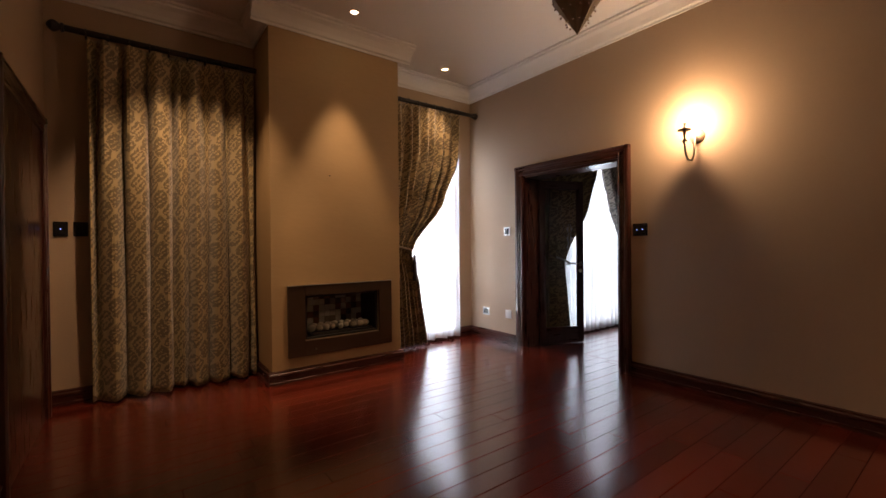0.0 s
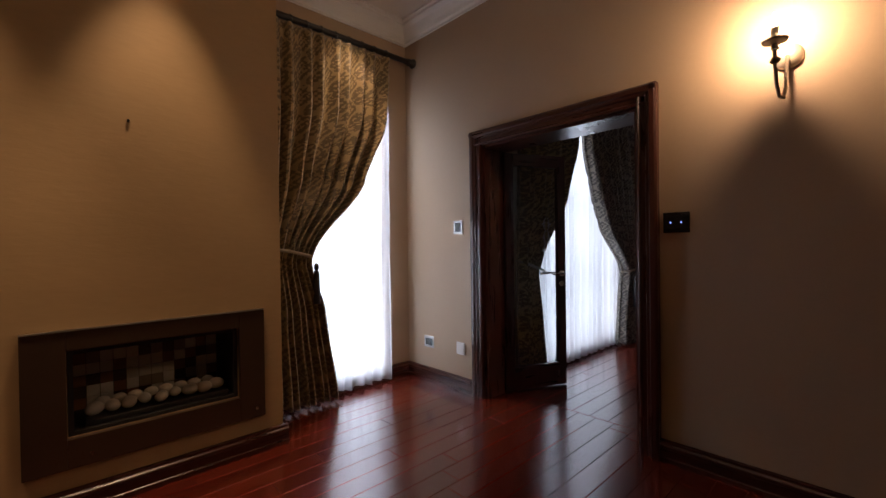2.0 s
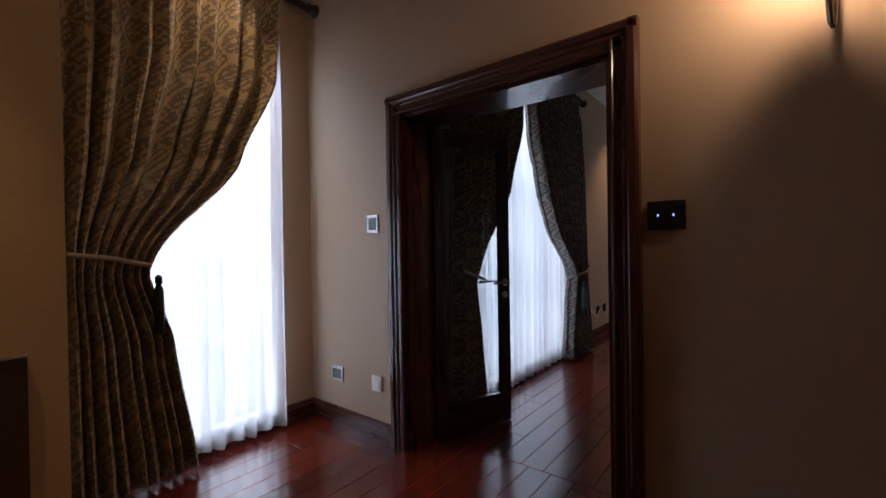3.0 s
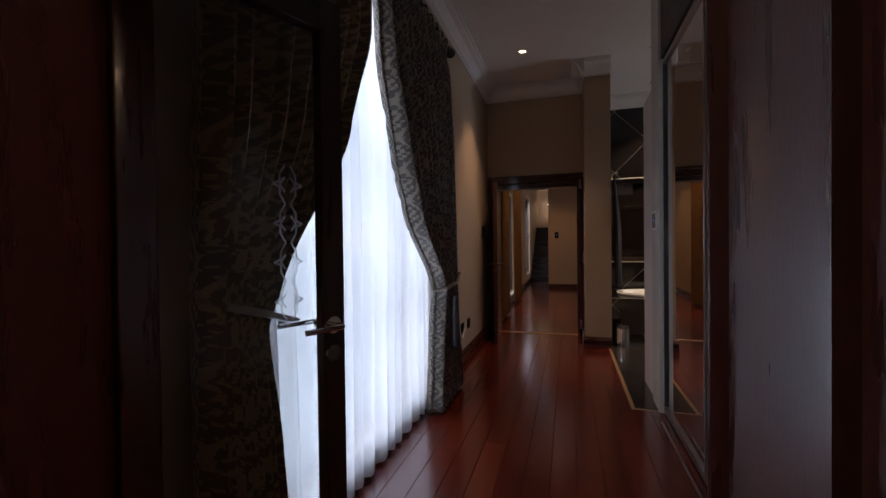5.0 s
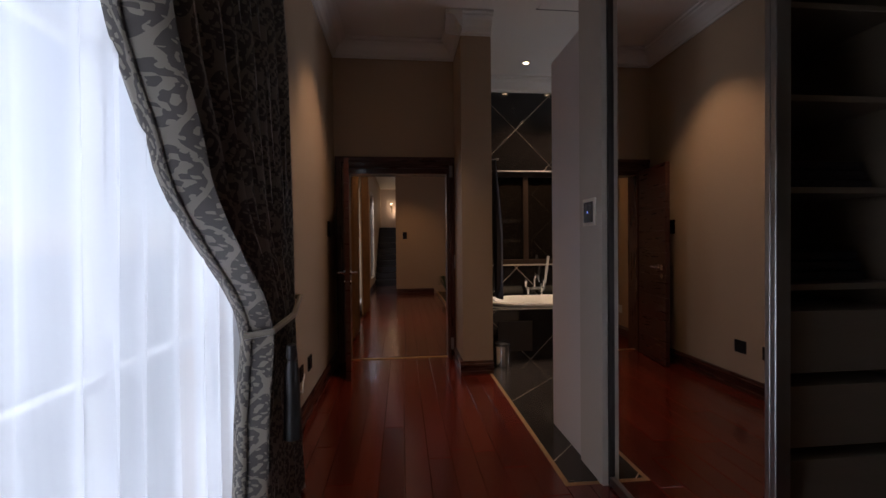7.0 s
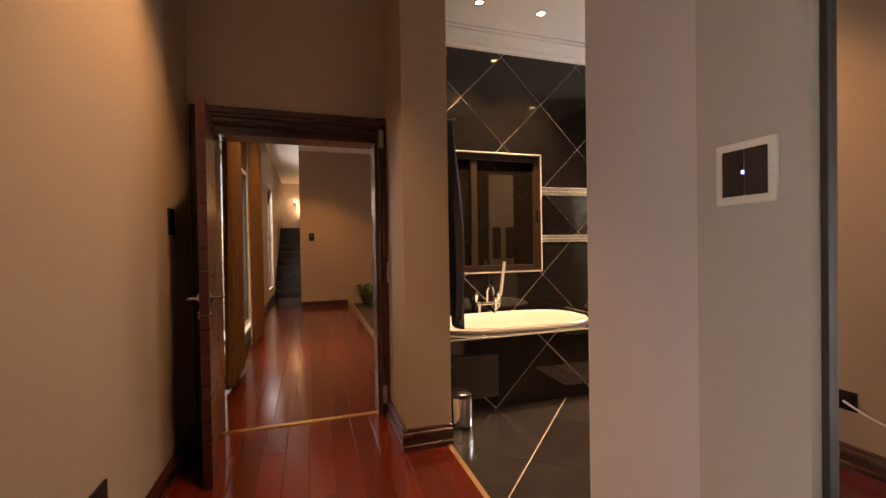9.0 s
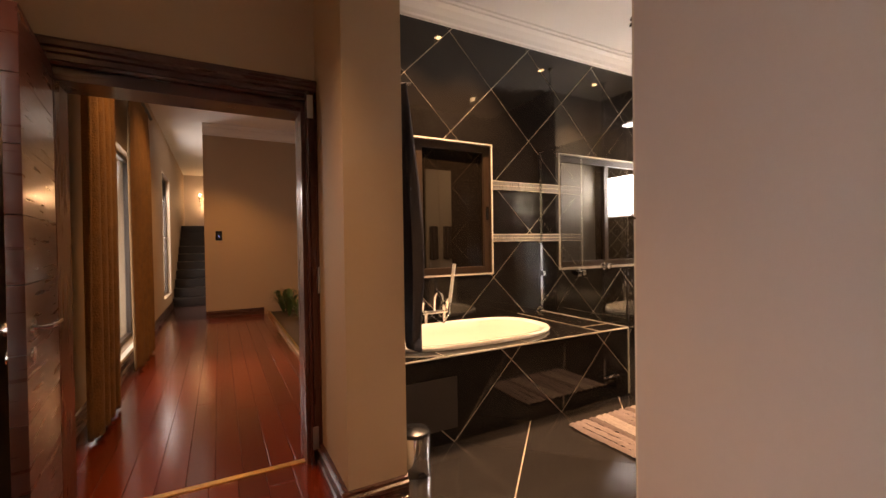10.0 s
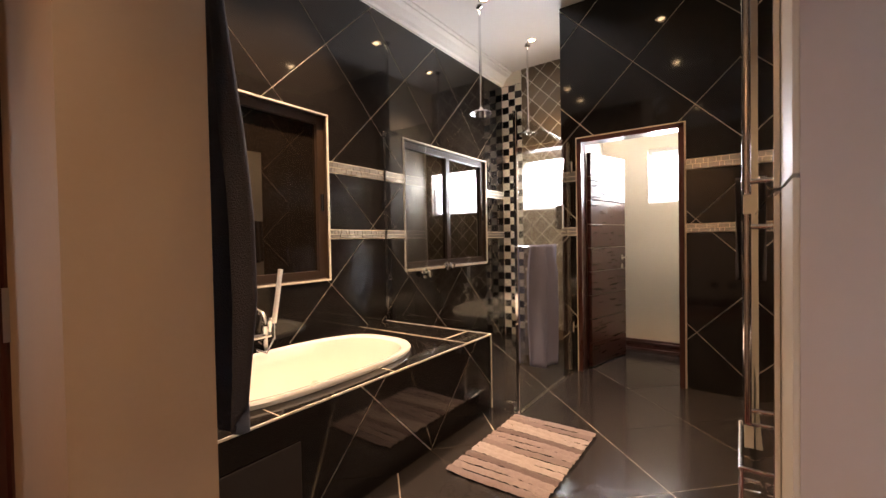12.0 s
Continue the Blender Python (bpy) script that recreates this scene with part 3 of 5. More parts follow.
window("window_1", "y", Y1 + 0.06, *WIN_L, 0.05, 2, 4, WHITEPL, GLASS, "white-framed tall window with small panes")
window("window_2", "y", YN + 0.06, *WIN_D, 0.05, 3, 3, WHITEPL, GLASS, "white-framed tall window behind sheer curtains")
w3 = window("window_3", "x", XT + 0.03, *WIN_1, 0.06, 2, 1, FRAME_D, DARKGLASS, "dark wood-framed window with dark glass above the bath", bar=0.06)
w4 = window("window_4", "x", XT + 0.03, *WIN_2, 0.06, 2, 1, FRAME_D, DARKGLASS, "dark wood-framed window with dark glass in the shower", bar=0.06)
for w, (a0, a1, z0, z1) in ((w3, WIN_1), (w4, WIN_2)):
    t = 0.009
    part("trim", boxes((XT - 0.012, XT - 0.0005, a0 - t, a0 - 0.001, z0 - t, z1 + t), (XT - 0.012, XT - 0.0005, a1 + 0.001, a1 + t, z0 - t, z1 + t), (XT - 0.012, XT - 0.0005, a0 - 0.001, a1 + 0.001, z0 - t, z0 - 0.001), (XT - 0.012, XT - 0.0005, a0 - 0.001, a1 + 0.001, z1 + 0.001, z1 + t)), MOSAIC_W, w, "pale tile edging round the window")
    part("reveal", boxes((XT, XT + 0.0295, a0, a0 + 0.004, z0, z1), (XT, XT + 0.0295, a1 - 0.004, a1, z0, z1), (XT, XT + 0.0295, a0 + 0.004, a1 - 0.004, z0, z0 + 0.004), (XT, XT + 0.0295, a0 + 0.004, a1 - 0.004, z1 - 0.004, z1)), FRAME_D, w, "dark timber reveal")
    part("handle", boxes((XT + 0.012, XT + 0.03, a0 + 0.02, a0 + 0.04, 1.40, 1.52), bev=0.004), BLACKPL, w)
for nm, (a0, a1, z0, z1) in (("window_5", WIN_W), ("window_6", WIN_S)):
    w = window(nm, "y", YSH - 0.10, a0, a1, z0, z1, 0.05, 1, 1, WHITEPL, GLASS, "small white-framed window with a slatted blind", bar=0.03)
    b = thing("venetian_blind", ((a0 + a1) / 2, YSH - 0.03, z0), "white slatted blind, half closed, glowing with daylight", "blind")
    part("headrail", boxes((a0 + 0.005, a1 - 0.005, YSH - 0.045, YSH - 0.01, z1 - 0.03, z1 - 0.002)), WHITEPL, b)
    z = z0 + 0.02
    while z < z1 - 0.035:
        bm = boxes((a0 + 0.008, a1 - 0.008, -0.0125, 0.0125, -0.0006, 0.0006))
        bmesh.ops.transform(bm, matrix=pose(0, YSH - 0.028, z, 28), verts=bm.verts)
        part("slat", bm, WHITEPL, b)
        z += 0.024
w = window("window_7", "y", YHN + 0.06, 10.2, 12.3, 0.18, 2.2, 0.05, 2, 1, FRAME_D, GLASS, "tall dark-framed hall window with a cream reveal")
part("sill", boxes((10.15, 12.35, YHN - 0.05, YHN - 0.001, 0.145, 0.178), bev=0.005), CREAM, w, "cream window sill")
window("window_8", "y", YHN + 0.06, 14.9, 16.1, 0.3, 2.5, 0.05, 2, 2, FRAME_D, GLASS, "dark-framed stair hall window")


# ---------------------------------------------------------------- curtains
def cloth(name, rows, cols, place, material, parent, label="", thick=0.004):
    """A hanging cloth: place(s, v) gives x, y, z for s and v from 0 to 1, v from top to foot."""
    grid = [[Vector(place(i / cols, j / rows)) for i in range(cols + 1)] for j in range(rows + 1)]
    wide = sum((grid[0][i + 1] - grid[0][i]).length for i in range(cols))
    bm = bmesh.new()
    uvl = bm.loops.layers.uv.new("cloth")
    vs = [[bm.verts.new(p) for p in row] for row in grid]
    for j in range(rows):
        for i in range(cols):
            f = bm.faces.new((vs[j][i], vs[j][i + 1], vs[j + 1][i + 1], vs[j + 1][i]))
            for lp, (a, b) in zip(f.loops, ((i, j), (i + 1, j), (i + 1, j + 1), (i, j + 1))):
                lp[uvl].uv = (wide * a / cols, grid[b][a].z)
    ob = part(name, bm, material, parent, label, True)
    if thick:
        md = ob.modifiers.new("thickness", "SOLIDIFY")
        md.thickness = thick
    return ob


def smooth_between(v, pts):
    for (a, p), (b, q) in zip(pts, pts[1:]):
        if v <= b:
            t = (v - a) / (b - a)
            t = t * t * (3 - 2 * t) * 0.45 + t * 0.55
            return p + (q - p) * t
    return pts[-1][1]


def drape(parent, y, top, foot, left, right, folds, material, seed, deep=0.035, name="drape", label=""):
    """A gathered curtain whose edges follow left(v) and right(v)."""
    rng = random.Random(seed)
    ph = [rng.uniform(0, 6.28) for _ in range(4)]
    full = right(0) - left(0)

    def place(s, v):
        w = right(v) - left(v)
        sq = s + 0.012 * math.sin(9 * s * math.pi + ph[0]) + 0.008 * math.sin(5 * v + 8 * s + ph[1])
        pinch = 1 - 0.45 * math.exp(-((v - 0.035) / 0.03) ** 2)
        amp = deep * (0.55 + 0.45 * min(1, v * 4)) * pinch * min(1.25, 0.6 + 0.5 * full / max(w, 0.1))
        a = 2 * math.pi * folds * sq
        wave = math.sin(a + 0.5 * math.sin(3 * v + ph[2])) + 0.3 * math.sin(2 * a + ph[3] + 2 * v)
        return (left(v) + w * s + 0.25 * amp * math.cos(a) * min(1, w), y + amp * wave, top + (foot - top) * v + 0.008 * math.sin(a * 0.5 + ph[1]) * (v > 0.99))
    return cloth(name, 70, int(folds * 14), place, material, parent, label)


def rod(x0, x1, y, z, end0, end1, rings, label):
    r = thing("curtain_rod", ((x0 + x1) / 2, y, z), label, "curtain rod")
    part("pole", tube(bmesh.new(), (x0, y, z), (x1, y, z), 0.024), EBONY, r, smooth=True)
    for on, x, s in ((end0, x0, -1), (end1, x1, 1)):
        if on:
            bm = lathe(bmesh.new(), [(0.001, 0), (0.030, 0.004), (0.034, 0.016), (0.022, 0.026), (0.040, 0.05), (0.043, 0.066), (0.030, 0.085), (0.012, 0.098), (0.001, 0.10)], n=18)
            bmesh.ops.transform(bm, matrix=pose(x, y, z, 0, 90 * s, 0), verts=bm.verts)
            part("finial", bm, EBONY, r, smooth=True)
    for x in rings:
        bm = bmesh.new()
        pipe(bm, [(x, y + 0.036 * math.cos(k * math.pi / 8), z - 0.012 + 0.036 * math.sin(k * math.pi / 8)) for k in range(17)], 0.006, 6)
        part("ring", bm, EBONY, r, smooth=True)
    return r


def const(c):
    return lambda v: c


def prof(*pts):
    return lambda v: smooth_between(v, pts)


# lounge, closed pair beside the chimney breast
rod(-0.42, 0.89, 4.06, 2.80, True, False, [-0.3 + 0.13 * k for k in range(9)], "black turned wooden curtain rod with rings and finial")
c = thing("curtain", (0.3, 4.06, 0.02), "closed floor-length gold brocade curtain with pencil pleats", "curtain")
drape(c, 4.05, 2.76, 0.02, const(-0.30), const(0.30), 3.6, BROCADE, 3, 0.062)
drape(c, 4.055, 2.76, 0.02, const(0.28), const(0.87), 3.6, BROCADE, 4, 0.062)

# lounge, tied curtain and voile
rod(2.20, 3.50, 4.06, 2.86, False, True, [2.3 + 0.12 * k for k in range(9)], "black turned wooden curtain rod with rings and finial")
c = thing("curtain", (2.6, 4.06, 0.02), "gold brocade curtain tied back over white voile", "curtain")
drape(c, 4.05, 2.82, 0.03, const(2.20), prof((0, 3.28), (0.2, 3.22), (0.4, 2.98), (0.59, 2.55), (0.62, 2.52), (0.75, 2.63), (1, 2.74)), 9, BROCADE, 7, 0.04)
bm = bmesh.new()
pipe(bm, [(2.20, 4.10, 1.20), (2.22, 3.985, 1.19), (2.36, 3.965, 1.17), (2.52, 3.985, 1.13), (2.54, 4.06, 1.12)], 0.012, 8)
part("tieback", bm, BROCADE_B, c, "corded tieback", True)
bm = lathe(bmesh.new(), [(0.004, 0.10), (0.016, 0.09), (0.018, 0.06), (0.012, 0.05), (0.022, 0.02), (0.026, -0.20), (0.0, -0.20)], (2.56, 3.99, 0.98), 12)
part("tassel", bm, EBONY, c, "long dark tassel", True)
c = thing("sheer_curtain", (2.85, 4.13, 0.02), "white voile sheer glowing with daylight", "curtain")
drape(c, 4.125, 2.78, 0.03, const(2.25), const(3.32), 11, VOILE, 9, 0.022).modifiers.clear()

# dressing room
rod(4.05, 6.45, 3.22, 2.78, True, True, [4.15 + 0.11 * k for k in range(8)] + [5.1 + 0.12 * k for k in range(11)], "black turned wooden curtain rod with rings and finials")
c = thing("curtain", (4.4, 3.22, 0.02), "gold brocade curtain tied back behind the open door", "curtain")
drape(c, 3.215, 2.74, 0.02, const(4.02), prof((0, 5.02), (0.2, 4.95), (0.4, 4.72), (0.62, 4.26), (0.66, 4.20), (0.8, 4.26), (1, 4.33)), 9, BROCADE, 12, 0.04)
bm = bmesh.new()
pipe(bm, [(4.03, 3.27, 1.06), (4.05, 3.16, 1.03), (4.18, 3.14, 0.99), (4.34, 3.16, 0.94), (4.36, 3.24, 0.93)], 0.012, 8)
part("tieback", bm, BROCADE_B, c, "corded tieback", True)
c = thing("curtain", (6.3, 3.22, 0.02), "grey-gold brocade curtain tied back with a tassel", "curtain")
drape(c, 3.20, 2.74, 0.02, prof((0, 5.02), (0.2, 5.12), (0.39, 5.32), (0.5, 5.48), (0.67, 5.97), (0.70, 6.0), (0.8, 5.92), (1, 5.86)), prof((0, 6.30), (0.7, 6.34), (1, 6.5)), 12, BROCADE_B, 15, 0.045)
bm = bmesh.new()
pipe(bm, [(6.40, 3.27, 0.97), (6.38, 3.12, 0.95), (6.2, 3.10, 0.90), (6.0, 3.13, 0.87), (5.97, 3.22, 0.86)], 0.013, 8)
part("tieback", bm, BROCADE_B, c, "corded tieback", True)
bm = lathe(bmesh.new(), [(0.004, 0.12), (0.018, 0.11), (0.022, 0.07), (0.014, 0.055), (0.026, 0.02), (0.034, -0.24), (0.0, -0.24)], (6.03, 3.07, 0.70), 14)
part("tassel", bm, EBONY, c, "long charcoal tassel", True)
c = thing("sheer_curtain", (5.2, 3.28, 0.02), "white voile sheer pooling softly, glowing with daylight", "curtain")
drape(c, 3.275, 2.70, 0.02, const(4.10), const(6.14), 16, VOILE, 18, 0.024).modifiers.clear()

# hall strips of brown cloth either side of the window
for x0, x1, sd in ((9.56, 10.2, 21), (11.15, 12.15, 22)):
    c = thing("hall_curtain", (x0, 3.3, 0.02), "thick shaggy brown hall curtain hanging to the floor", "curtain", "hall curtains")
    drape(c, 3.27, 2.7, 0.03, const(x0), const(x1), 4, HESSIAN, sd, 0.022).modifiers["thickness"].thickness = 0.02
solo("hall_rod", tube(bmesh.new(), (9.4, 3.27, 2.73), (12.4, 3.27, 2.73), 0.018), EBONY, "dark hall curtain rod", "curtain rod", smooth=True)


# ---------------------------------------------------------------- tiles
def clip(poly, u0, u1, v0, v1):
    for ax, lim, sign in ((0, u0, 1), (0, u1, -1), (1, v0, 1), (1, v1, -1)):
        out = []
        for k in range(len(poly)):
            a, b = poly[k - 1], poly[k]
            ina, inb = (a[ax] - lim) * sign >= 0, (b[ax] - lim) * sign >= 0
            if ina != inb:
                t = (lim - a[ax]) / (b[ax] - a[ax])
                out.append((a[0] + t * (b[0] - a[0]), a[1] + t * (b[1] - a[1])))
            if inb:
                out.append(b)
        poly = out
        if len(poly) < 3:
            return []
    return poly


def diamonds(parent, to, cells, origin, half, material, gap=0.004, depth=0.003, name="tile"):
    """Diagonal tiles on a surface; to(u, v, d) maps to the world, cells are its rectangles, half the half diagonal."""
    u0, u1 = min(c[0] for c in cells), max(c[1] for c in cells)
    v0, v1 = min(c[2] for c in cells), max(c[3] for c in cells)
    i0, i1 = math.floor((u0 - origin[0]) / half) - 1, math.ceil((u1 - origin[0]) / half) + 1
    j0, j1 = math.floor((v0 - origin[1]) / half) - 1, math.ceil((v1 - origin[1]) / half) + 1
    h = half - gap
    for i in range(i0, i1 + 1):
        for j in range(j0, j1 + 1):
            if (i + j) % 2 == 0:
                continue
            cu, cv = origin[0] + i * half, origin[1] + j * half
            verts, faces = [], []
            for c in cells:
                p = clip([(cu - h, cv), (cu, cv - h), (cu + h, cv), (cu, cv + h)], *c)
                if not p:
                    continue
                n, b = len(p), len(verts)
                verts += [to(u, v, depth) for u, v in p] + [to(u, v, 0.0) for u, v in p]
                faces.append([b + k for k in range(n)])
                faces += [[b + k, b + (k + 1) % n, b + n + (k + 1) % n, b + n + k] for k in range(n)]
            if not verts:
                continue
            me = bpy.data.meshes.new(name)
            me.from_pydata(verts, [], faces)
            bm = bmesh.new()
            bm.from_mesh(me)
            bmesh.ops.recalc_face_normals(bm, faces=bm.faces)
            bm.to_mesh(me)
            bm.free()
            me.materials.append(material)
            ob = new(name, me)
            ob.parent = parent


def band(parent, to, u0, u1, v0, v1):
    """A mosaic border of small glass pieces in two rows."""
    bm = bmesh.new()
    rng = random.Random(int(u0 * 100 + v0 * 10))
    for r in range(2):
        u = u0
        while u < u1 - 0.01:
            w = min(rng.choice((0.03, 0.05, 0.07)), u1 - u)
            a, b = v0 + 0.008 + (v1 - v0 - 0.012) * r / 2, v0 + 0.004 + (v1 - v0 - 0.012) * (r + 1) / 2
            lo = [bm.verts.new(to(p, q, 0.0)) for p, q in ((u + 0.002, a), (u + w - 0.002, a), (u + w - 0.002, b), (u + 0.002, b))]
            hi = [bm.verts.new(to(p, q, 0.008)) for p, q in ((u + 0.002, a), (u + w - 0.002, a), (u + w - 0.002, b), (u + 0.002, b))]
            bm.faces.new(hi)
            for k in range(4):
                bm.faces.new((lo[k], lo[(k + 1) % 4], hi[(k + 1) % 4], hi[k]))
            u += w
    ob = part("mosaic_band", bm, MOSAIC_S, parent, "silver and cream glass mosaic band")
    ob["kind"] = "stuff"


def east(u, v, d):
    return (XT - d, u, v)


def south(u, v, d):
    return (u, YW + d, v)


B1, B2 = (1.675, 1.762), (1.197, 1.270)
e = 0.015
cells = []
for v0, v1 in ((TH, 0.915 - e), (0.915 - e, B2[0]), (B2[1], B1[0]), (B1[1], 2.074 + e), (2.074 + e, HC + 0.01)):
    us = [(YSH + 0.01, YP0)] if v1 <= 0.91 or v0 >= 2.08 else [(YSH + 0.01, WIN_2[0] - e), (WIN_2[1] + e, WIN_1[0] - e), (WIN_1[1] + e, YP0)]
    cells += [(a, b, v0, v1) for a, b in us]
cells.append((YSH + 0.01, TY, 0.0, TH))
diamonds(tub_wall, east, cells, (0.362, 2.594), 0.431, TILE)
for v0, v1 in (B1, B2):
    for a, b in ((YSH + 0.01, WIN_2[0] - e), (WIN_2[1] + e, WIN_1[0] - e)):
        band(tub_wall, east, a, b, v0, v1)
cells = []
for v0, v1 in ((0.0, B2[0]), (B2[1], B1[0]), (B1[1], DW[2] + e)):
    cells += [(XBA, DW[0] - e, v0, v1), (DW[1] + e, XBW, v0, v1)]
cells.append((XBA, XBW, DW[2] + e, H))
diamonds(door_wall, south, cells, (7.375, 2.165), 0.431, TILE)
for v0, v1 in (B1, B2):
    band(door_wall, south, XBA, DW[0] - e, v0, v1)
    band(door_wall, south, DW[1] + e, XBW, v0, v1)
diamonds(bpy.data.objects["wall_bath_north"], lambda u, v, d: (u, YP0 - d, v), [(XEB, XT, 0.0, H)], (9.0, 2.1), 0.431, TILE)
diamonds(bpy.data.objects["pier"], lambda u, v, d: (u, YP0 - d, v), [(XP + 0.16, XEB, 0.0, H)], (9.0, 2.1), 0.431, TILE)
diamonds(bpy.data.objects["wall_bath_west"], lambda u, v, d: (XBA + d, u, v), [(YW, 1.068, 0.0, H)], (0.2, 2.1), 0.431, TILE)
diamonds(door_wall, lambda u, v, d: (XBW + d, u, v), [(YW - 0.12, YW, 0.0, H)], (0.2, 2.1), 0.431, TILE)

# small gold-edged diagonal tiles and the chequer border in the shower
sw = bpy.data.objects["wall_outer_south"]
STAUPE = mat("taupe_tile", (0.16, 0.125, 0.085), 0.14, var=0.25, per=0.2)
cells = [(XBW, WIN_S[0], 0, H), (WIN_S[0], WIN_S[1], 0, WIN_S[2]), (WIN_S[0], WIN_S[1], WIN_S[3], H), (WIN_S[1], XT - 0.264, 0, H)]
diamonds(sw, lambda u, v, d: (u, YSH + d, v), cells, (8.9, 2.4), 0.106, STAUPE, gap=0.005)
chk = {0: bmesh.new(), 1: bmesh.new()}
for i in range(3):
    for j in range(37):
        x0, z0 = XT - 0.262 + i * 0.085, j * 0.085
        box(chk[(i + j) % 2], x0 + 0.001, x0 + 0.084, YSH + 0.0005, YSH + 0.008, z0 + 0.001, min(z0 + 0.084, HC))
for k, m, lab in ((0, TILE, "black"), (1, MOSAIC_W, "cream")):
    ob = part("chequer_border", chk[k], m, sw, lab + " chequer mosaic squares in the shower corner")
    ob["kind"] = "stuff"

# ---------------------------------------------------------------- bath floor
bf = solo("floor_bathroom", boxes((XBA - 0.12, XT, YSH, YP0, -0.08, -0.003), (6.38, XBA - 0.12, YA - 0.13, 1.842, -0.08, -0.003)), GROUT, "pale grout bed under charcoal floor tiles", "floor", "structure")
diamonds(bf, lambda u, v, d: (u, v, d - 0.003), [(XBA, XT, YSH, YA), (6.39, XT, YA, 1.842)], (7.80, -0.23), 0.431, FTILE, gap=0.004)
solo("brass_edge_strip", boxes((6.389, XP, 1.842, 1.868, -0.05, -0.002)), WORNBRASS, "worn brass strip between timber and tiles", "threshold", "structure")
solo("brass_edge_strip", boxes((6.36, 6.388, 1.692, 1.868, -0.05, -0.002)), WORNBRASS, "worn brass strip between timber and tiles", "threshold", "structure")

# ---------------------------------------------------------------- lamps
def downlight(x, y, watts, degrees=80, tilt=(0, 0), z=H, colour=WARM):
    d = thing("downlight", (x, y, z), "small round recessed ceiling downlight, lit", "downlight", "ceiling downlights")
    bm = lathe(bmesh.new(), [(0.030, -0.002), (0.036, -0.010), (0.046, -0.008), (0.050, 0.0)], (x, y, z), 24)
    part("bezel", bm, CHROME, d, "chrome bezel", True)
    bm = bmesh.new()
    bmesh.ops.create_circle(bm, cap_ends=True, segments=20, radius=0.030, matrix=Matrix.Translation((x, y, z - 0.003)))
    part("lens", bm, BULB, d, "glowing warm lens")
    spot(x, y, z - 0.02, watts, degrees, 0.7, tilt, colour)


downlight(1.53, 3.32, 125, 47, (0, 0.04))
downlight(2.88, 3.80, 50, 62, (0, 0.05))
# unseen lamp, added to brighten the closed curtain
downlight(0.30, 3.10, 125, 66, (0.02, 0.36))
# two added fill lamps behind the viewpoint, built like the real downlights
for x, y in ((1.4, -0.9), (2.6, -1.3)):
    downlight(x, y, 48, 95)
downlight(7.64, 2.74, 95, 78, (0, 0.06))
downlight(9.02, 1.23, 140, 90, colour=(1.0, 0.72, 0.46))
downlight(9.02, 0.64, 140, 90, colour=(1.0, 0.72, 0.46))
for x, y in ((7.70, 0.6), (7.70, -0.60)):
    downlight(x, y, 62, 84)
downlight(8.87, -0.80, 45, 100)
downlight(8.84, -1.73, 45, 100)
for x in (9.9, 11.6, 13.2):
    downlight(x, 2.55, 60, 100, colour=(1.0, 0.56, 0.22))
downlight(16.5, 2.2, 25, 110)


def sconce(at, watts, label):
    """A wall lamp with a turned rose, a drooping scroll arm and a candle cup; at: its rose on the wall, facing -x."""
    x, y, z = at
    s = thing("wall_sconce", at, label, "wall lamp", "candle wall sconces")
    bm = lathe(bmesh.new(), [(0.0, 0.034), (0.020, 0.032), (0.046, 0.022), (0.055, 0.008), (0.057, 0.0)], n=24)
    bmesh.ops.transform(bm, matrix=pose(x, y, z, 0, -90, 0), verts=bm.verts)
    part("backplate", bm, ROSE, s, "round turned pewter backplate, lamplight put into its colour", True)
    pts = [(x - 0.03, y, z), (x - 0.05, y, z - 0.06), (x - 0.06, y + 0.003, z - 0.15), (x - 0.085, y + 0.008, z - 0.20), (x - 0.125, y + 0.017, z - 0.20), (x - 0.155, y + 0.023, z - 0.15), (x - 0.165, y + 0.026, z - 0.06), (x - 0.165, y + 0.026, z - 0.005)]
    part("arm", pipe(bmesh.new(), pts, 0.008, 8), PEWTER, s, "", True)
    cx, cy = x - 0.165, y + 0.026
    part("bead", ball(bmesh.new(), (cx, cy, z - 0.055), 0.020, (1, 1, 0.8), 14), PEWTER, s, "turned bead on the arm", True)
    part("cup", lathe(bmesh.new(), [(0.0, -0.01), (0.014, -0.008), (0.012, 0.012), (0.044, 0.022), (0.048, 0.030), (0.040, 0.032), (0.016, 0.026), (0.0, 0.026)], (cx, cy, z), 20), PEWTER, s, "dished pewter drip cup", True)
    part("candle_sleeve", lathe(bmesh.new(), [(0.013, 0.026), (0.013, 0.085), (0.0, 0.085)], (cx, cy, z), 14), CREAM, s, "cream candle sleeve", True)
    b = part("bulb", lathe(bmesh.new(), [(0.008, 0.086), (0.016, 0.105), (0.014, 0.125), (0.002, 0.15)], (cx, cy, z), 12), BULB, s, "small glowing candle bulb", True)
    b.visible_shadow = False
    if watts:
        lamp = new("sconce_lamp", bpy.data.lights.new("sconce_lamp", "POINT"))
        lamp.data.energy, lamp.data.color, lamp.data.shadow_soft_size = watts, WARM, 0.02
        lamp.location = (cx, cy, z + 0.115)
    return s


sconce((X1, 1.405, 2.03), SCONCE_W, "pewter candle wall sconce, lit, on the beige wall")
sconce((20.0, 3.0, 2.55), 0, "small lit candle wall sconce in the stair hall")
sconce((20.0, 2.8, 2.30), 5, "small lit candle wall sconce in the stair hall")

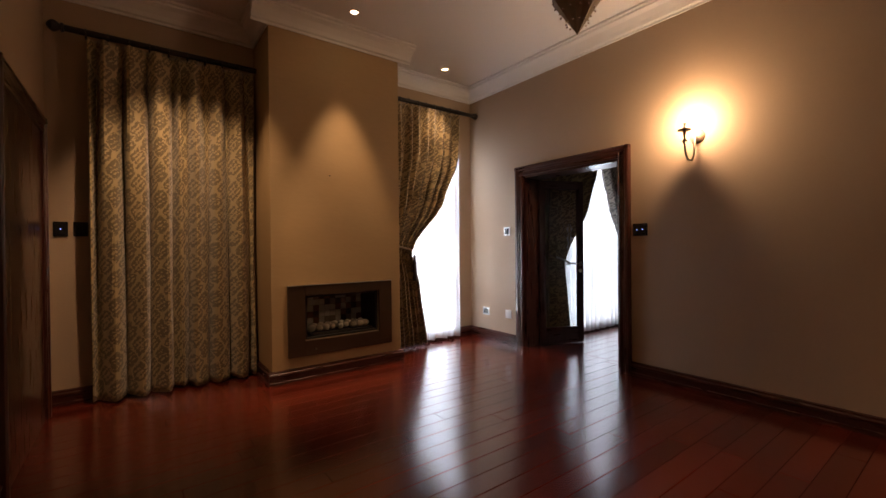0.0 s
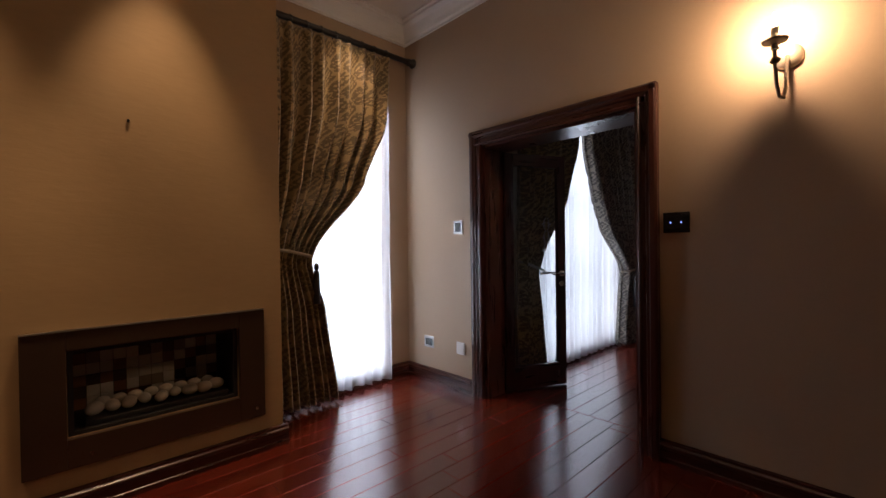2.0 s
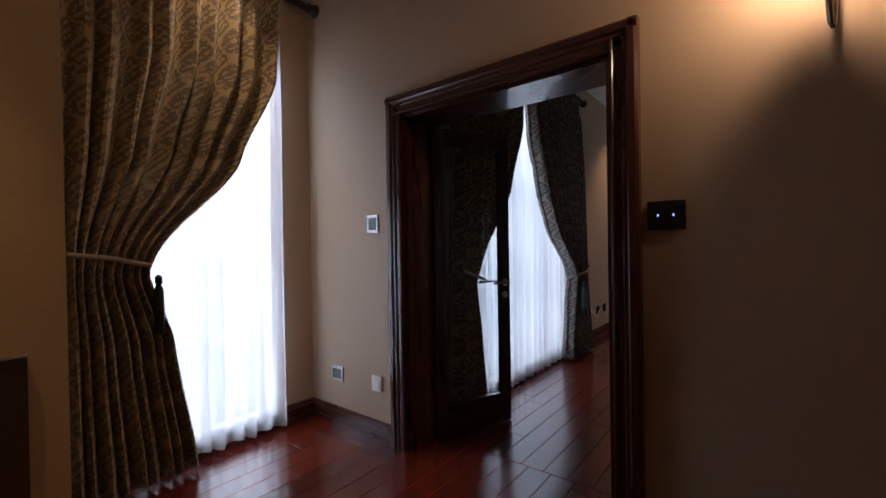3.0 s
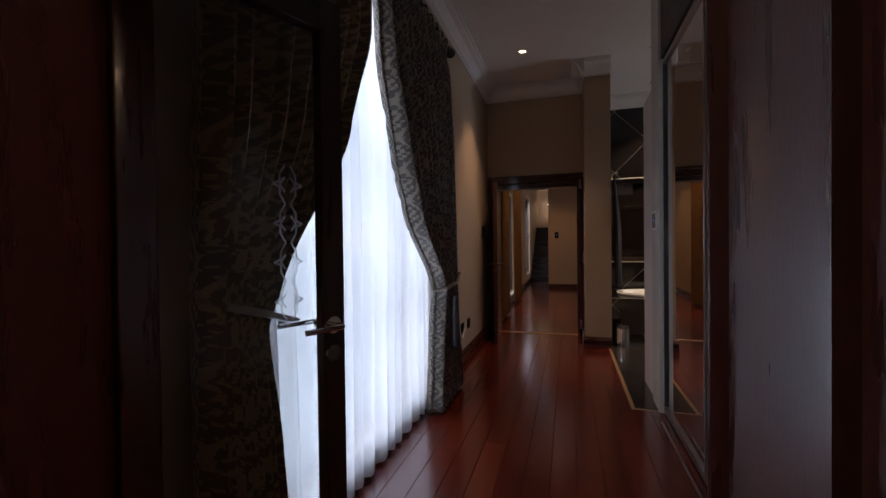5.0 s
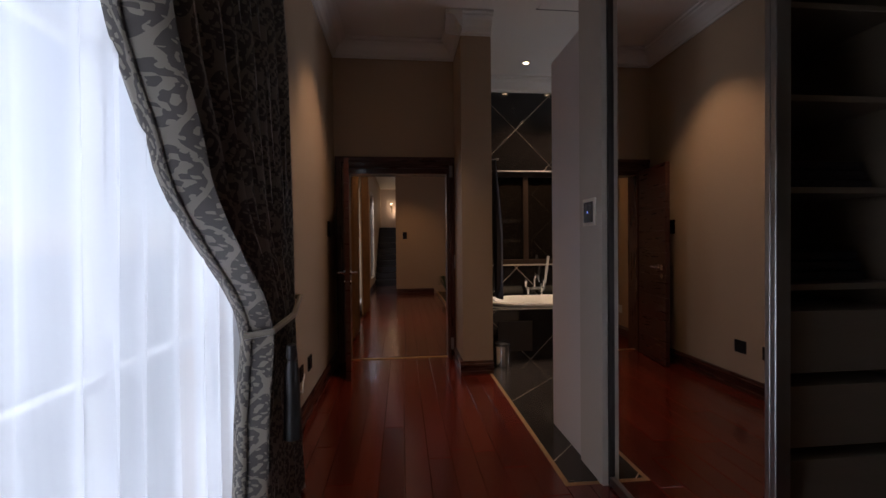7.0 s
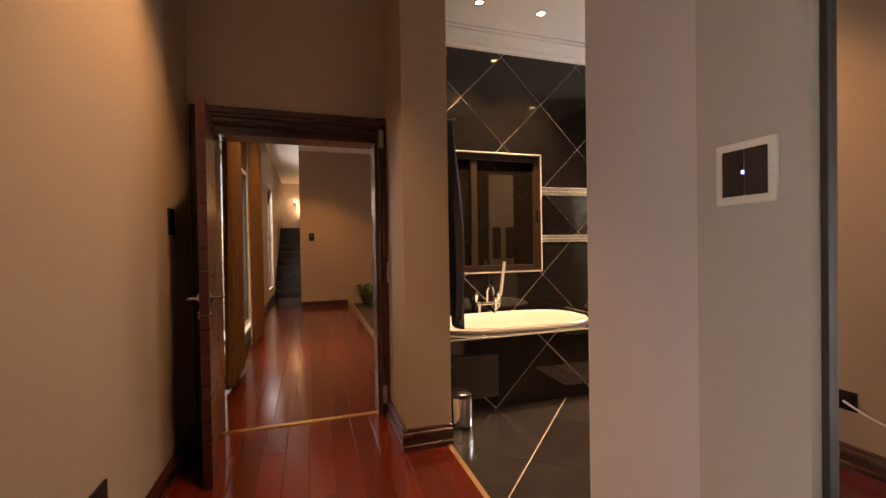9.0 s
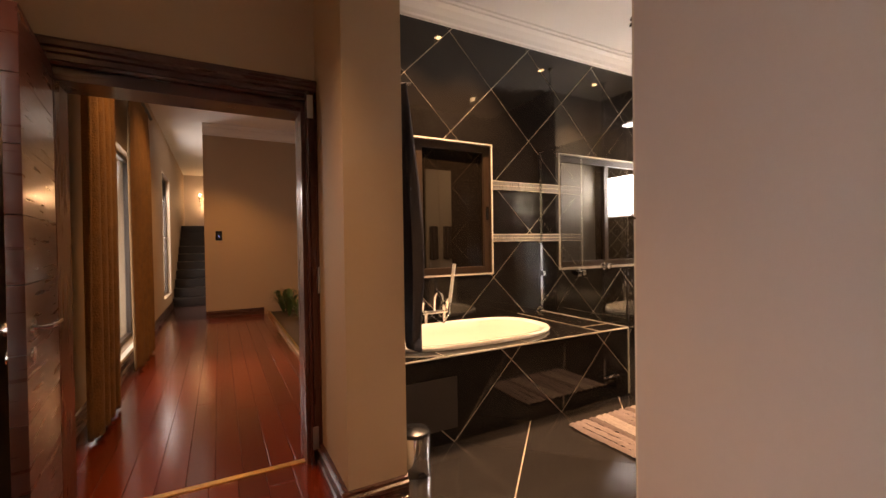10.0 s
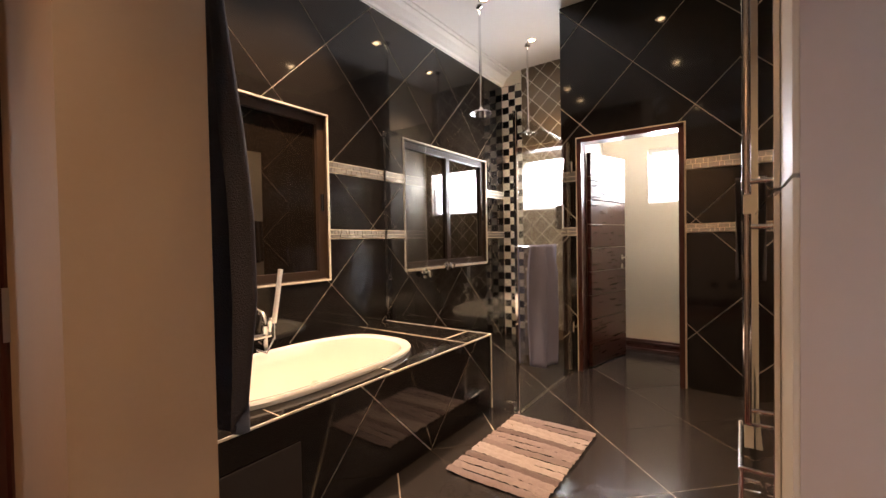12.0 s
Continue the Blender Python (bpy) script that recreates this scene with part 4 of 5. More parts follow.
# pierced star lantern
ln = thing("pendant_lantern", (2.15, 1.5, 2.45), "pierced dark metal star-shaped pendant lantern", "pendant lamp")
bm = bmesh.new()
rings = [(0.0, 2.45), (0.09, 2.58), (0.19, 2.72), (0.12, 2.86), (0.03, 2.96)]
vr = []
for r, z in rings:
    vr.append([bm.verts.new((2.15 + r * (1.0 if k % 2 else 0.78) * math.cos(k * math.pi / 6), 1.5 + r * (1.0 if k % 2 else 0.78) * math.sin(k * math.pi / 6), z)) for k in range(12)])
for a, b in zip(vr, vr[1:]):
    for k in range(12):
        bm.faces.new((a[k], a[(k + 1) % 12], b[(k + 1) % 12], b[k]))
part("body", bm, PEWTER, ln, "faceted pierced metal body")
bm = bmesh.new()
for k in range(12):
    for j in range(3):
        t = 0.25 + 0.25 * j
        r, z = 0.03 + (0.19 - 0.0) * t * 0.92, 2.45 + 0.27 * t
        ball(bm, (2.15 + r * 0.89 * math.cos((k + 0.5) * math.pi / 6), 1.5 + r * 0.89 * math.sin((k + 0.5) * math.pi / 6), z), 0.007, n=6)
part("beads", bm, CHROME, ln, "bright pierced studs")["kind"] = "stuff"
part("chain", tube(bmesh.new(), (2.15, 1.5, 2.95), (2.15, 1.5, H), 0.006), PEWTER, ln)

# ---------------------------------------------------------------- fireplace
fp = thing("fireplace", (1.535, 3.646, 0.2), "inset wall fireplace with brown steel surround and pebbles", "fireplace")
part("surround", boxes((1.028, 1.176, 3.618, 3.645, 0.215, 0.835), (1.904, 2.042, 3.618, 3.645, 0.215, 0.835), (1.176, 1.904, 3.618, 3.645, 0.747, 0.835), (1.176, 1.904, 3.618, 3.645, 0.215, 0.348), bev=0.003), GUNMETAL, fp, "wide flat brown steel surround")
part("edge_trim", boxes((1.028, 2.042, 3.612, 3.640, 0.836, 0.842)), STEEL, fp, "thin bright top edge")
part("firebox", boxes((1.18, 1.20, 3.65, 4.0, 0.352, 0.743), (1.88, 1.90, 3.65, 4.0, 0.352, 0.743), (1.20, 1.88, 3.65, 4.0, 0.352, 0.37), (1.20, 1.88, 3.65, 4.0, 0.725, 0.743), (1.20, 1.88, 3.985, 4.0, 0.37, 0.725)), SOOT, fp)
tones = [mat("tile_%s" % n, c, 0.25, var=0.2) for n, c in (("rust", (0.16, 0.07, 0.03)), ("umber", (0.06, 0.035, 0.02)), ("bone", (0.48, 0.42, 0.32)), ("taupe", (0.22, 0.16, 0.11)))]
rng = random.Random(11)
for i in range(12):
    for j in range(6):
        x, z = 1.203 + i * 0.0563, 0.372 + j * 0.0585
        m = tones[2 if rng.random() < 0.32 else (i + j) % 2 if rng.random() < 0.75 else 3]
        part("mosaic_tile", boxes((x, x + 0.054, 3.976, 3.984, z, z + 0.056)), m, fp)
part("burner_tray", boxes((1.24, 1.86, 3.68, 3.83, 0.371, 0.395), bev=0.004), SOOT, fp)
rng = random.Random(2)
for k in range(9):
    bm = ball(bmesh.new(), (0, 0, 0), 0.040, (1.0, 0.8, 0.72), 12)
    bmesh.ops.transform(bm, matrix=pose(1.28 + k * 0.067, 3.75 + rng.uniform(-0.02, 0.02), 0.424, rng.uniform(-20, 20), rng.uniform(-20, 20), rng.uniform(0, 180)) @ Matrix.Scale(rng.uniform(0.85, 1.1), 4), verts=bm.verts)
    part("pebble", bm, PEBBLE, fp, "", True)
for k in range(8):
    bm = ball(bmesh.new(), (1.31 + k * 0.067, 3.79, 0.445), 0.034, (1, 0.9, 0.7), 10)
    part("pebble", bm, PEBBLE, fp, "", True)
for x in (1.26, 1.99):
    part("knob", tube(bmesh.new(), (x, 3.618, 0.27), (x, 3.604, 0.27), 0.008), CHROME, fp, "small steel knob")
solo("picture_hook", tube(bmesh.new(), (1.42, 3.647, 1.83), (1.42, 3.635, 1.83), 0.006), EBONY, "small dark picture hook on the chimney breast", "hook")


# ---------------------------------------------------------------- switches and sockets
def plate(c, out, w, h, body, inner, label, leds=0, name="wall_switch", rockers=1):
    """A plate on a wall, centre c; out: 'x-', 'y-', 'y+'."""
    p = thing(name, c, label, "switch" if name == "wall_switch" else "socket")

    def B(u0, u1, v0, v1, d0, d1):
        x, y, z = c
        if out == "x-":
            return (x - d1, x - d0, y + u0, y + u1, z + v0, z + v1)
        if out == "y-":
            return (x + u0, x + u1, y - d1, y - d0, z + v0, z + v1)
        return (x + u0, x + u1, y + d0, y + d1, z + v0, z + v1)
    part("plate", boxes(B(-w / 2, w / 2, -h / 2, h / 2, 0.0, 0.010), bev=0.003), body, p)
    n = rockers
    for k in range(n):
        a = -w / 2 + 0.016 + (w - 0.032) * k / n
        b = -w / 2 + 0.016 + (w - 0.032) * (k + 1) / n - 0.002
        part("rocker", boxes(B(a, b, -h / 2 + 0.018, h / 2 - 0.018, 0.010, 0.014), bev=0.002), inner, p)
    for k in range(leds):
        u = (k - (leds - 1) / 2) * w * 0.4
        part("led", boxes(B(u - 0.003, u + 0.003, -0.004, 0.004, 0.014, 0.0155)), LED, p, "tiny blue indicator light")
    return p


plate((X1, 3.51, 1.345), "x-", 0.10, 0.11, STEEL, BLACKPL, "grey and black double light switch", 0, rockers=2)
plate((X1, 1.872, 1.305), "x-", 0.13, 0.11, BLACKPL, BLACKPL, "black touch switch with two blue lights", 2)
plate((X1, 3.89, 0.345), "x-", 0.12, 0.10, STEEL, BLACKPL, "grey and black wall socket near the skirting", name="wall_socket")
plate((X1, 3.497, 0.35), "x-", 0.09, 0.10, WHITEPL, WHITEPL, "white wall outlet near the skirting", name="wall_socket")
plate((-0.47, Y1, 1.33), "y-", 0.085, 0.11, BLACKPL, BLACKPL, "black light switch beside the curtain", 1)
plate((-0.355, Y1, 1.33), "y-", 0.085, 0.11, BLACKPL, BLACKPL, "black light switch beside the curtain", 0)
plate((6.462, 1.69, 1.34), "y+", 0.135, 0.14, CREAM, BLACKPL, "black double light switch in a cream plate with blue light", 1, rockers=2)
for x in (6.92, 7.20, 7.46):
    plate((x, YN, 0.345), "y-", 0.11, 0.10, BLACKPL if x > 7 else WHITEPL, BLACKPL if x > 7 else WHITEPL, "small dark wall socket above the skirting" if x > 7 else "white wall socket with a plug", name="wall_socket")
plate((8.3, YN, 1.33), "y-", 0.09, 0.14, BLACKPL, BLACKPL, "black light switch beside the hall door")
plate((XHE, 2.58, 1.38), "x-", 0.10, 0.16, BLACKPL, BLACKPL, "black touch switch with a blue light in the hall", 1)
plate((9.47, YHN, 0.33), "y-", 0.09, 0.10, WHITEPL, WHITEPL, "white wall outlet in the hall", name="wall_socket")
pl = thing("power_plug", (6.92, YN - 0.03, 0.345), "white plug with a short cable in a socket", "plug")
part("body", boxes((6.895, 6.945, YN - 0.055, YN - 0.015, 0.32, 0.37), bev=0.008), WHITEPL, pl)
part("cable", pipe(bmesh.new(), [(6.93, YN - 0.05, 0.33), (7.0, YN - 0.06, 0.29), (7.1, YN - 0.04, 0.31), (7.19, YN - 0.03, 0.345)], 0.005, 8), WHITEPL, pl, "", True)

# ---------------------------------------------------------------- fitted wardrobe
YM = 1.645
WF = 5.46                     # front of the shelving, which faces the lounge
YD = 1.20                     # between the drawers and the hanging space
wd = thing("wardrobe", (5.9, 0.6, 0), "fitted open wardrobe with shelves, drawers and hanging rail", "wardrobe")
for y in (-0.70, YD - 0.02, 1.60):
    part("side_panel", boxes((WF, 6.32, y, y + 0.02, 0.0, 2.42), bev=0.002), BOARD, wd)
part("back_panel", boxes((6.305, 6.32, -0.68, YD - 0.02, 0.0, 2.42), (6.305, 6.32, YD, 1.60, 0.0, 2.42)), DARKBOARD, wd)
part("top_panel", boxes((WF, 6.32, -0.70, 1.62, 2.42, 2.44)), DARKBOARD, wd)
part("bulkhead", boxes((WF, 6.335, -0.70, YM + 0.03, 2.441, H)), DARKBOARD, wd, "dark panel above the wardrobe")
for z in (1.045, 1.32, 1.58, 1.84):
    part("shelf", boxes((WF + 0.03, 6.305, YD, 1.60, z, z + 0.018), bev=0.002), BOARD, wd)
for k in range(5):
    z = 0.818 - k * 0.208
    part("drawer", boxes((WF + 0.004, 6.2, YD + 0.004, 1.596, max(z, 0.01), z + 0.172), bev=0.003), BOARD, wd, "plain taupe drawer front")
part("hanging_rail", tube(bmesh.new(), (5.9, -0.68, 1.86), (5.9, YD - 0.02, 1.86), 0.014), CHROME, wd, "chrome hanging rail", True)
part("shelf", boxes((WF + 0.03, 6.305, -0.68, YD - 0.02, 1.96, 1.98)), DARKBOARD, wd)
part("shelf", boxes((WF + 0.03, 6.305, -0.68, YD - 0.02, 0.50, 0.54)), BOARD, wd)
part("floor_track", boxes((4.9, 6.17, 1.705, 1.717, 0.0, 0.005)), STEEL, wd, "thin metal floor track")
sd = thing("sliding_mirror_door", (5.9, YM, 0.01), "mirrored wardrobe end panel in a thin metal frame", "mirror door")
part("mirror", boxes((5.465, 6.325, YM - 0.004, YM + 0.004, 0.05, 2.40)), MIRROR, sd, "full-height mirror")
part("frame_post", boxes((5.425, 5.443, YM - 0.022, YM + 0.022, 0.01, 2.42), bev=0.004), STEEL, sd)
part("frame_post", boxes((5.447, 5.465, YM - 0.018, YM + 0.018, 0.01, 2.42), bev=0.003), STEEL, sd)
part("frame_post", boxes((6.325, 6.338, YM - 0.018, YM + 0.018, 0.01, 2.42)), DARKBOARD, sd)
part("frame_rail", boxes((5.465, 6.325, YM - 0.018, YM + 0.018, 0.01, 0.05)), STEEL, sd)
part("frame_rail", boxes((5.465, 6.325, YM - 0.018, YM + 0.018, 2.40, 2.425)), STEEL, sd)


def garment(y, top, foot, colour, label, seed):
    """A shirt on a hanger, seen edge on, with sloped shoulders."""
    g = thing("hanging_shirt", (5.9, y, foot), label, "shirt", "clothes on the rail")
    m = mat("cloth_%d" % seed, colour, 0.9, var=0.25, bump=0.5, fine=300)
    rng = random.Random(seed)
    ph = rng.uniform(0, 6)
    bm = bmesh.new()
    rows, n = 16, 24
    vr = []
    for j in range(rows + 1):
        v = j / rows
        half = 0.06 + 0.16 * min(1, (v * 5.5) ** 0.8)
        th = 0.028 + 0.018 * math.sin(math.pi * min(1, v * 1.4)) * (1 + 0.3 * math.sin(ph + 5 * v))
        z = top + (foot - top) * v
        vr.append([bm.verts.new((5.9 + half * math.sin(a), y + th * math.cos(a) * (1 + 0.25 * math.sin(6 * a + ph + 3 * v)), z + 0.012 * math.sin(3 * a + ph) * (j == rows))) for a in (2 * math.pi * k / n for k in range(n))])
    for a, b in zip(vr, vr[1:]):
        for k in range(n):
            bm.faces.new((a[k], a[(k + 1) % n], b[(k + 1) % n], b[k]))
    bm.faces.new(vr[0])
    part("body", bm, m, g, "", True)
    part("hanger_hook", pipe(bmesh.new(), [(5.9, y, top - 0.01), (5.9, y, top + 0.04), (5.912, y, top + 0.06), (5.9, y, top + 0.074), (5.888, y, top + 0.064)], 0.0025, 6), CHROME, g)


SHIRTS = [((0.30, 0.36, 0.34), "pale green shirt on a hanger"), ((0.05, 0.06, 0.09), "dark navy shirt on a hanger"), ((0.10, 0.10, 0.12), "charcoal shirt on a hanger"), ((0.03, 0.03, 0.035), "black jacket on a hanger")]
for k in range(10):
    colour, label = SHIRTS[k % 4]
    garment(1.06 - 0.11 * k, 1.80, 1.05 - 0.04 * (k % 3), colour, label, 30 + k)
for y, z, col, lab in ((1.40, 1.064, (0.02, 0.02, 0.025), "dark folded clothes on a shelf"), (1.38, 1.339, (0.035, 0.03, 0.035), "dark folded clothes on a shelf"), (0.7, 1.98, (0.10, 0.16, 0.05), "green folded blanket on the top shelf")):
    f = thing("folded_clothes", (5.75, y, z), lab, "folded clothes")
    m = mat("folded_%d" % int(z * 1000), col, 0.95, var=0.3, bump=0.6, fine=200)
    for k in range(3):
        part("fold", boxes((5.55 + 0.008 * k, 5.92, y - 0.16 + 0.006 * k, y + 0.15 - 0.01 * k, z + 0.001 + k * 0.03, z + 0.029 + k * 0.03), bev=0.012), m, f, "", True)

# ---------------------------------------------------------------- bath
CX, CY, AX, AY = 8.985, 1.00, 0.372, 0.690


def oval(k, n, sx, sy):
    a = 2 * math.pi * k / n
    c, s = math.cos(a), math.sin(a)
    p = 0.72
    return (CX + sx * math.copysign(abs(c) ** p, c), CY + sy * math.copysign(abs(s) ** p, s))


deck = thing("bath_surround", (TX, TY, 0), "black tiled bath surround with pale grout lines", "bath surround")
N = 64
bm = bmesh.new()
ins = [bm.verts.new((*oval(k, N, AX - 0.012, AY - 0.012), TH)) for k in range(N)]
outs = []
for k in range(N):
    x, y = oval(k, N, AX, AY)
    dx, dy = x - CX, y - CY
    t = min(((XT if dx > 0 else TX) - CX) / dx if abs(dx) > 1e-6 else 9, ((YP0 if dy > 0 else TY) - CY) / dy if abs(dy) > 1e-6 else 9)
    outs.append(bm.verts.new((CX + dx * t, CY + dy * t, TH)))
corners = [bm.verts.new((a, b, TH)) for a, b in ((TX, TY), (XT, TY), (XT, YP0), (TX, YP0))]
for k in range(N):
    a, b = outs[k], outs[(k + 1) % N]
    f = [ins[k], a, b, ins[(k + 1) % N]]
    if abs(a.co.x - b.co.x) > 1e-5 and abs(a.co.y - b.co.y) > 1e-5:
        for c in corners:
            if (abs(c.co.x - a.co.x) < 1e-5 or abs(c.co.y - a.co.y) < 1e-5) and (abs(c.co.x - b.co.x) < 1e-5 or abs(c.co.y - b.co.y) < 1e-5):
                f = [ins[k], a, c, b, ins[(k + 1) % N]]
    bm.faces.new(f)
part("deck_top", bm, TILE, deck, "polished black tiled deck")
for y in (0.10, 0.78, 1.42):
    part("deck_joint", boxes((TX + 0.004, CX - AX * 0.95 if 0.3 < y < 1.6 else XT - 0.01, y, y + 0.005, TH + 0.0005, TH + 0.002)), GROUT, deck)
part("deck_joint", boxes((8.70, 8.705, TY + 0.01, 0.10, TH + 0.0005, TH + 0.002)), GROUT, deck)
fr = part("front_bed", boxes((TX, TX + 0.03, TY, YP0, -0.004, TH - 0.001), (TX, XT, TY, TY + 0.03, -0.004, TH - 0.001)), GROUT, deck, "pale grout bed")
part("edge_trim", boxes((TX - 0.006, TX + 0.002, TY - 0.006, YP0, TH - 0.005, TH + 0.002), (TX + 0.002, XT, TY - 0.006, TY + 0.002, TH - 0.005, TH + 0.002), (TX - 0.008, TX + 0.002, TY - 0.008, TY + 0.002, 0.0, TH - 0.008)), MOSAIC_W, deck, "pale edge trim")
diamonds(fr, lambda u, v, d: (TX - d, u, v), [(TY + 0.003, YP0, 0.0, TH - 0.009)], (0.50, 0.0), 0.431, TILE)
diamonds(fr, lambda u, v, d: (u, TY - d, v), [(TX + 0.003, XT, 0.0, TH - 0.009)], (8.9, 0.12), 0.431, TILE)
part("access_panel", boxes((TX - 0.016, TX - 0.0065, 1.345, 1.70, 0.09, 0.395), bev=0.003), DARKBOARD, deck, "flat dark access panel")
part("grab_handle", boxes((TX - 0.030, TX - 0.007, -0.06, 0.10, 0.17, 0.185), bev=0.004), CHROME, deck, "small chrome handle")

tub = thing("bathtub", (CX, CY, TH), "cream enamel oval drop-in bathtub", "bathtub")
bm = bmesh.new()
prof_t = [(1.0, 0.0), (1.005, 0.018), (0.985, 0.030), (0.94, 0.030), (0.90, 0.018), (0.86, -0.05), (0.80, -0.22), (0.70, -0.34), (0.50, -0.385), (0.25, -0.395), (0.02, -0.40)]
vr = [[bm.verts.new((*oval(k, N, AX * s, AY * s), TH + 0.002 + h)) for k in range(N)] for s, h in prof_t]
for a, b in zip(vr, vr[1:]):
    for k in range(N):
        bm.faces.new((a[k], a[(k + 1) % N], b[(k + 1) % N], b[k]))
bm.faces.new(vr[-1])
part("basin", bm, ENAMEL, tub, "", True)
for y, z in ((0.72, 0.30), (1.05, 0.25), (1.35, 0.25)):
    part("jet", tube(bmesh.new(), (9.255, y, z), (9.235, y, z), 0.022), CHROME, tub, "chrome whirlpool jet", True)
part("waste", tube(bmesh.new(), (CX, 0.9, TH - 0.397), (CX, 0.9, TH - 0.385), 0.03), CHROME, tub, "chrome plug hole", True)
mx = thing("bath_mixer", (9.42, 0.98, TH), "chrome bath mixer with white handset", "tap")
bm = bmesh.new()
tube(bm, (9.43, 0.93, TH), (9.43, 0.93, TH + 0.16), 0.020)
tube(bm, (9.43, 1.10, TH), (9.43, 1.10, TH + 0.12), 0.020)
tube(bm, (9.43, 0.90, TH + 0.10), (9.43, 1.13, TH + 0.10), 0.022)
pipe(bm, [(9.43, 1.02, TH + 0.10), (9.42, 1.02, TH + 0.22), (9.37, 1.02, TH + 0.28), (9.30, 1.02, TH + 0.26), (9.27, 1.02, TH + 0.20)], 0.014)
part("body", bm, CHROME, mx, "", True)
for y in (0.90, 1.13):
    part("tap_head", lathe(bmesh.new(), [(0.0, 0.09), (0.02, 0.088), (0.032, 0.07), (0.022, 0.05), (0.014, 0.0)], (9.43, y, TH + 0.12), 14), CHROME, mx, "turned cross-head tap", True)
bm = bmesh.new()
pipe(bm, [(9.38, 0.90, TH + 0.18), (9.36, 0.885, TH + 0.34), (9.345, 0.87, TH + 0.50)], 0.014)
part("handset", bm, WHITEPL, mx, "white tapered shower handset", True)
part("hose", pipe(bmesh.new(), [(9.38, 0.90, TH + 0.18), (9.33, 0.93, TH + 0.10), (9.30, 1.0, TH + 0.03), (9.36, 1.05, TH + 0.06), (9.42, 1.08, TH + 0.10)], 0.007, 8), CHROME, mx, "metal hose", True)
for y, z in ((-0.72, 0.87), (-1.10, 0.92)):
    v = thing("shower_valve", (XT, y, z), "chrome shower valve on black tiles", "tap", "shower valves")
    bm = lathe(bmesh.new(), [(0.0, 0.075), (0.03, 0.072), (0.036, 0.05), (0.022, 0.04), (0.022, 0.014), (0.045, 0.010), (0.048, 0.0)], n=20)
    bmesh.ops.transform(bm, matrix=pose(XT - 0.006, y, z, 0, -90, 0), verts=bm.verts)
    part("body", bm, CHROME, v, "", True)
solo("soap_dish", boxes((XT - 0.02, XT + 0.028, -1.20, -1.08, 0.926, 0.945), bev=0.006), WHITEPL, "white soap on the window sill", "soap")

# shower screen
sc = thing("shower_screen", (8.307, -0.18, 0), "frameless glass shower screen with chrome post", "shower screen")
GX = 8.307
for nm, dims in (("glass_panel", (TX + 0.01, XT - 0.01, TY - 0.004, TY + 0.004, TH + 0.006, 2.07)), ("glass_panel", (GX + 0.012, TX - 0.01, TY - 0.004, TY + 0.004, 0.012, 2.0)), ("glass_door", (GX - 0.004, GX + 0.004, YW + 0.02, TY - 0.02, 0.012, 2.0))):
    g = part(nm, boxes(dims), GLASS, sc, "clear frameless glass")
    g.visible_shadow = False
part("post", boxes((GX - 0.012, GX + 0.012, TY - 0.012, TY + 0.012, 0.0, 2.02), bev=0.003), CHROME, sc, "chrome corner post")
part("wall_channel", boxes((XT - 0.022, XT - 0.007, TY - 0.010, TY + 0.010, TH + 0.004, 2.09)), CHROME, sc)
part("floor_channel", boxes((GX - 0.01, GX + 0.01, YW + 0.01, TY - 0.012, 0.0, 0.012), (GX + 0.012, TX - 0.009, TY - 0.01, TY + 0.01, 0.0, 0.012)), CHROME, sc, "chrome floor channel")
part("hinge", boxes((GX + 0.03, GX + 0.09, TY - 0.02, TY + 0.02, 0.012, 0.075), bev=0.004), CHROME, sc, "chrome clamp")
part("hinge", boxes((XT - 0.06, XT - 0.02, TY - 0.014, TY + 0.014, 0.86, 0.91), bev=0.003), CHROME, sc, "chrome clamp")
part("towel_rail", pipe(bmesh.new(), [(GX, -0.10 - 0.06, 1.12), (GX - 0.05, -0.16, 1.12), (GX - 0.05, -0.80, 1.12), (GX, -0.80, 1.12)], 0.008), CHROME, sc, "chrome towel rail", True)
for z in (0.35, 1.75):
    part("door_hinge", boxes((GX - 0.014, GX + 0.014, YW + 0.015, YW + 0.075, z, z + 0.09), bev=0.003), CHROME, sc, "chrome glass hinge")
part("door_knob", boxes((GX - 0.03, GX + 0.03, -1.02, -1.0, 1.25, 1.45), bev=0.006), CHROME, sc, "chrome pull")
for x, y in ((8.953, -0.87), (8.92, -1.80)):
    rh = thing("rain_shower", (x, y, H), "chrome ceiling rain shower on a long drop pipe", "shower head", "ceiling rain showers")
    part("drop_pipe", tube(bmesh.new(), (x, y, H), (x, y, 2.32), 0.011), CHROME, rh, "", True)
    part("rose", lathe(bmesh.new(), [(0.035, 0.0), (0.030, -0.014), (0.012, -0.02)], (x, y, H - 0.001), 20), CHROME, rh, "ceiling rose", True)
    part("head", lathe(bmesh.new(), [(0.011, 0.06), (0.025, 0.035), (0.095, 0.012), (0.10, 0.0), (0.0, 0.0)], (x, y, 2.28), 28), CHROME, rh, "wide flat chrome head", True)


def towel(name, parent_base, rows, cols, place, material, label):
    t = thing(name, parent_base, label, "towel")
    ob = cloth("cloth", rows, cols, place, material, t)
    ob.modifiers["thickness"].thickness = 0.012
    return t


def blue(s, v):
    w = 1 - 0.10 * v
    y = -0.22 - 0.44 * (0.5 + (s - 0.5) * w)
    ripple = 0.038 * math.sin(s * 13 + 2 * v) * min(1, v * 3 + 0.3) + 0.008 * math.sin(s * 31)
    return (GX - 0.085 + ripple - 0.012 * v, y, 1.133 - 0.80 * v - 0.05 * math.sin(3 * s) * v)


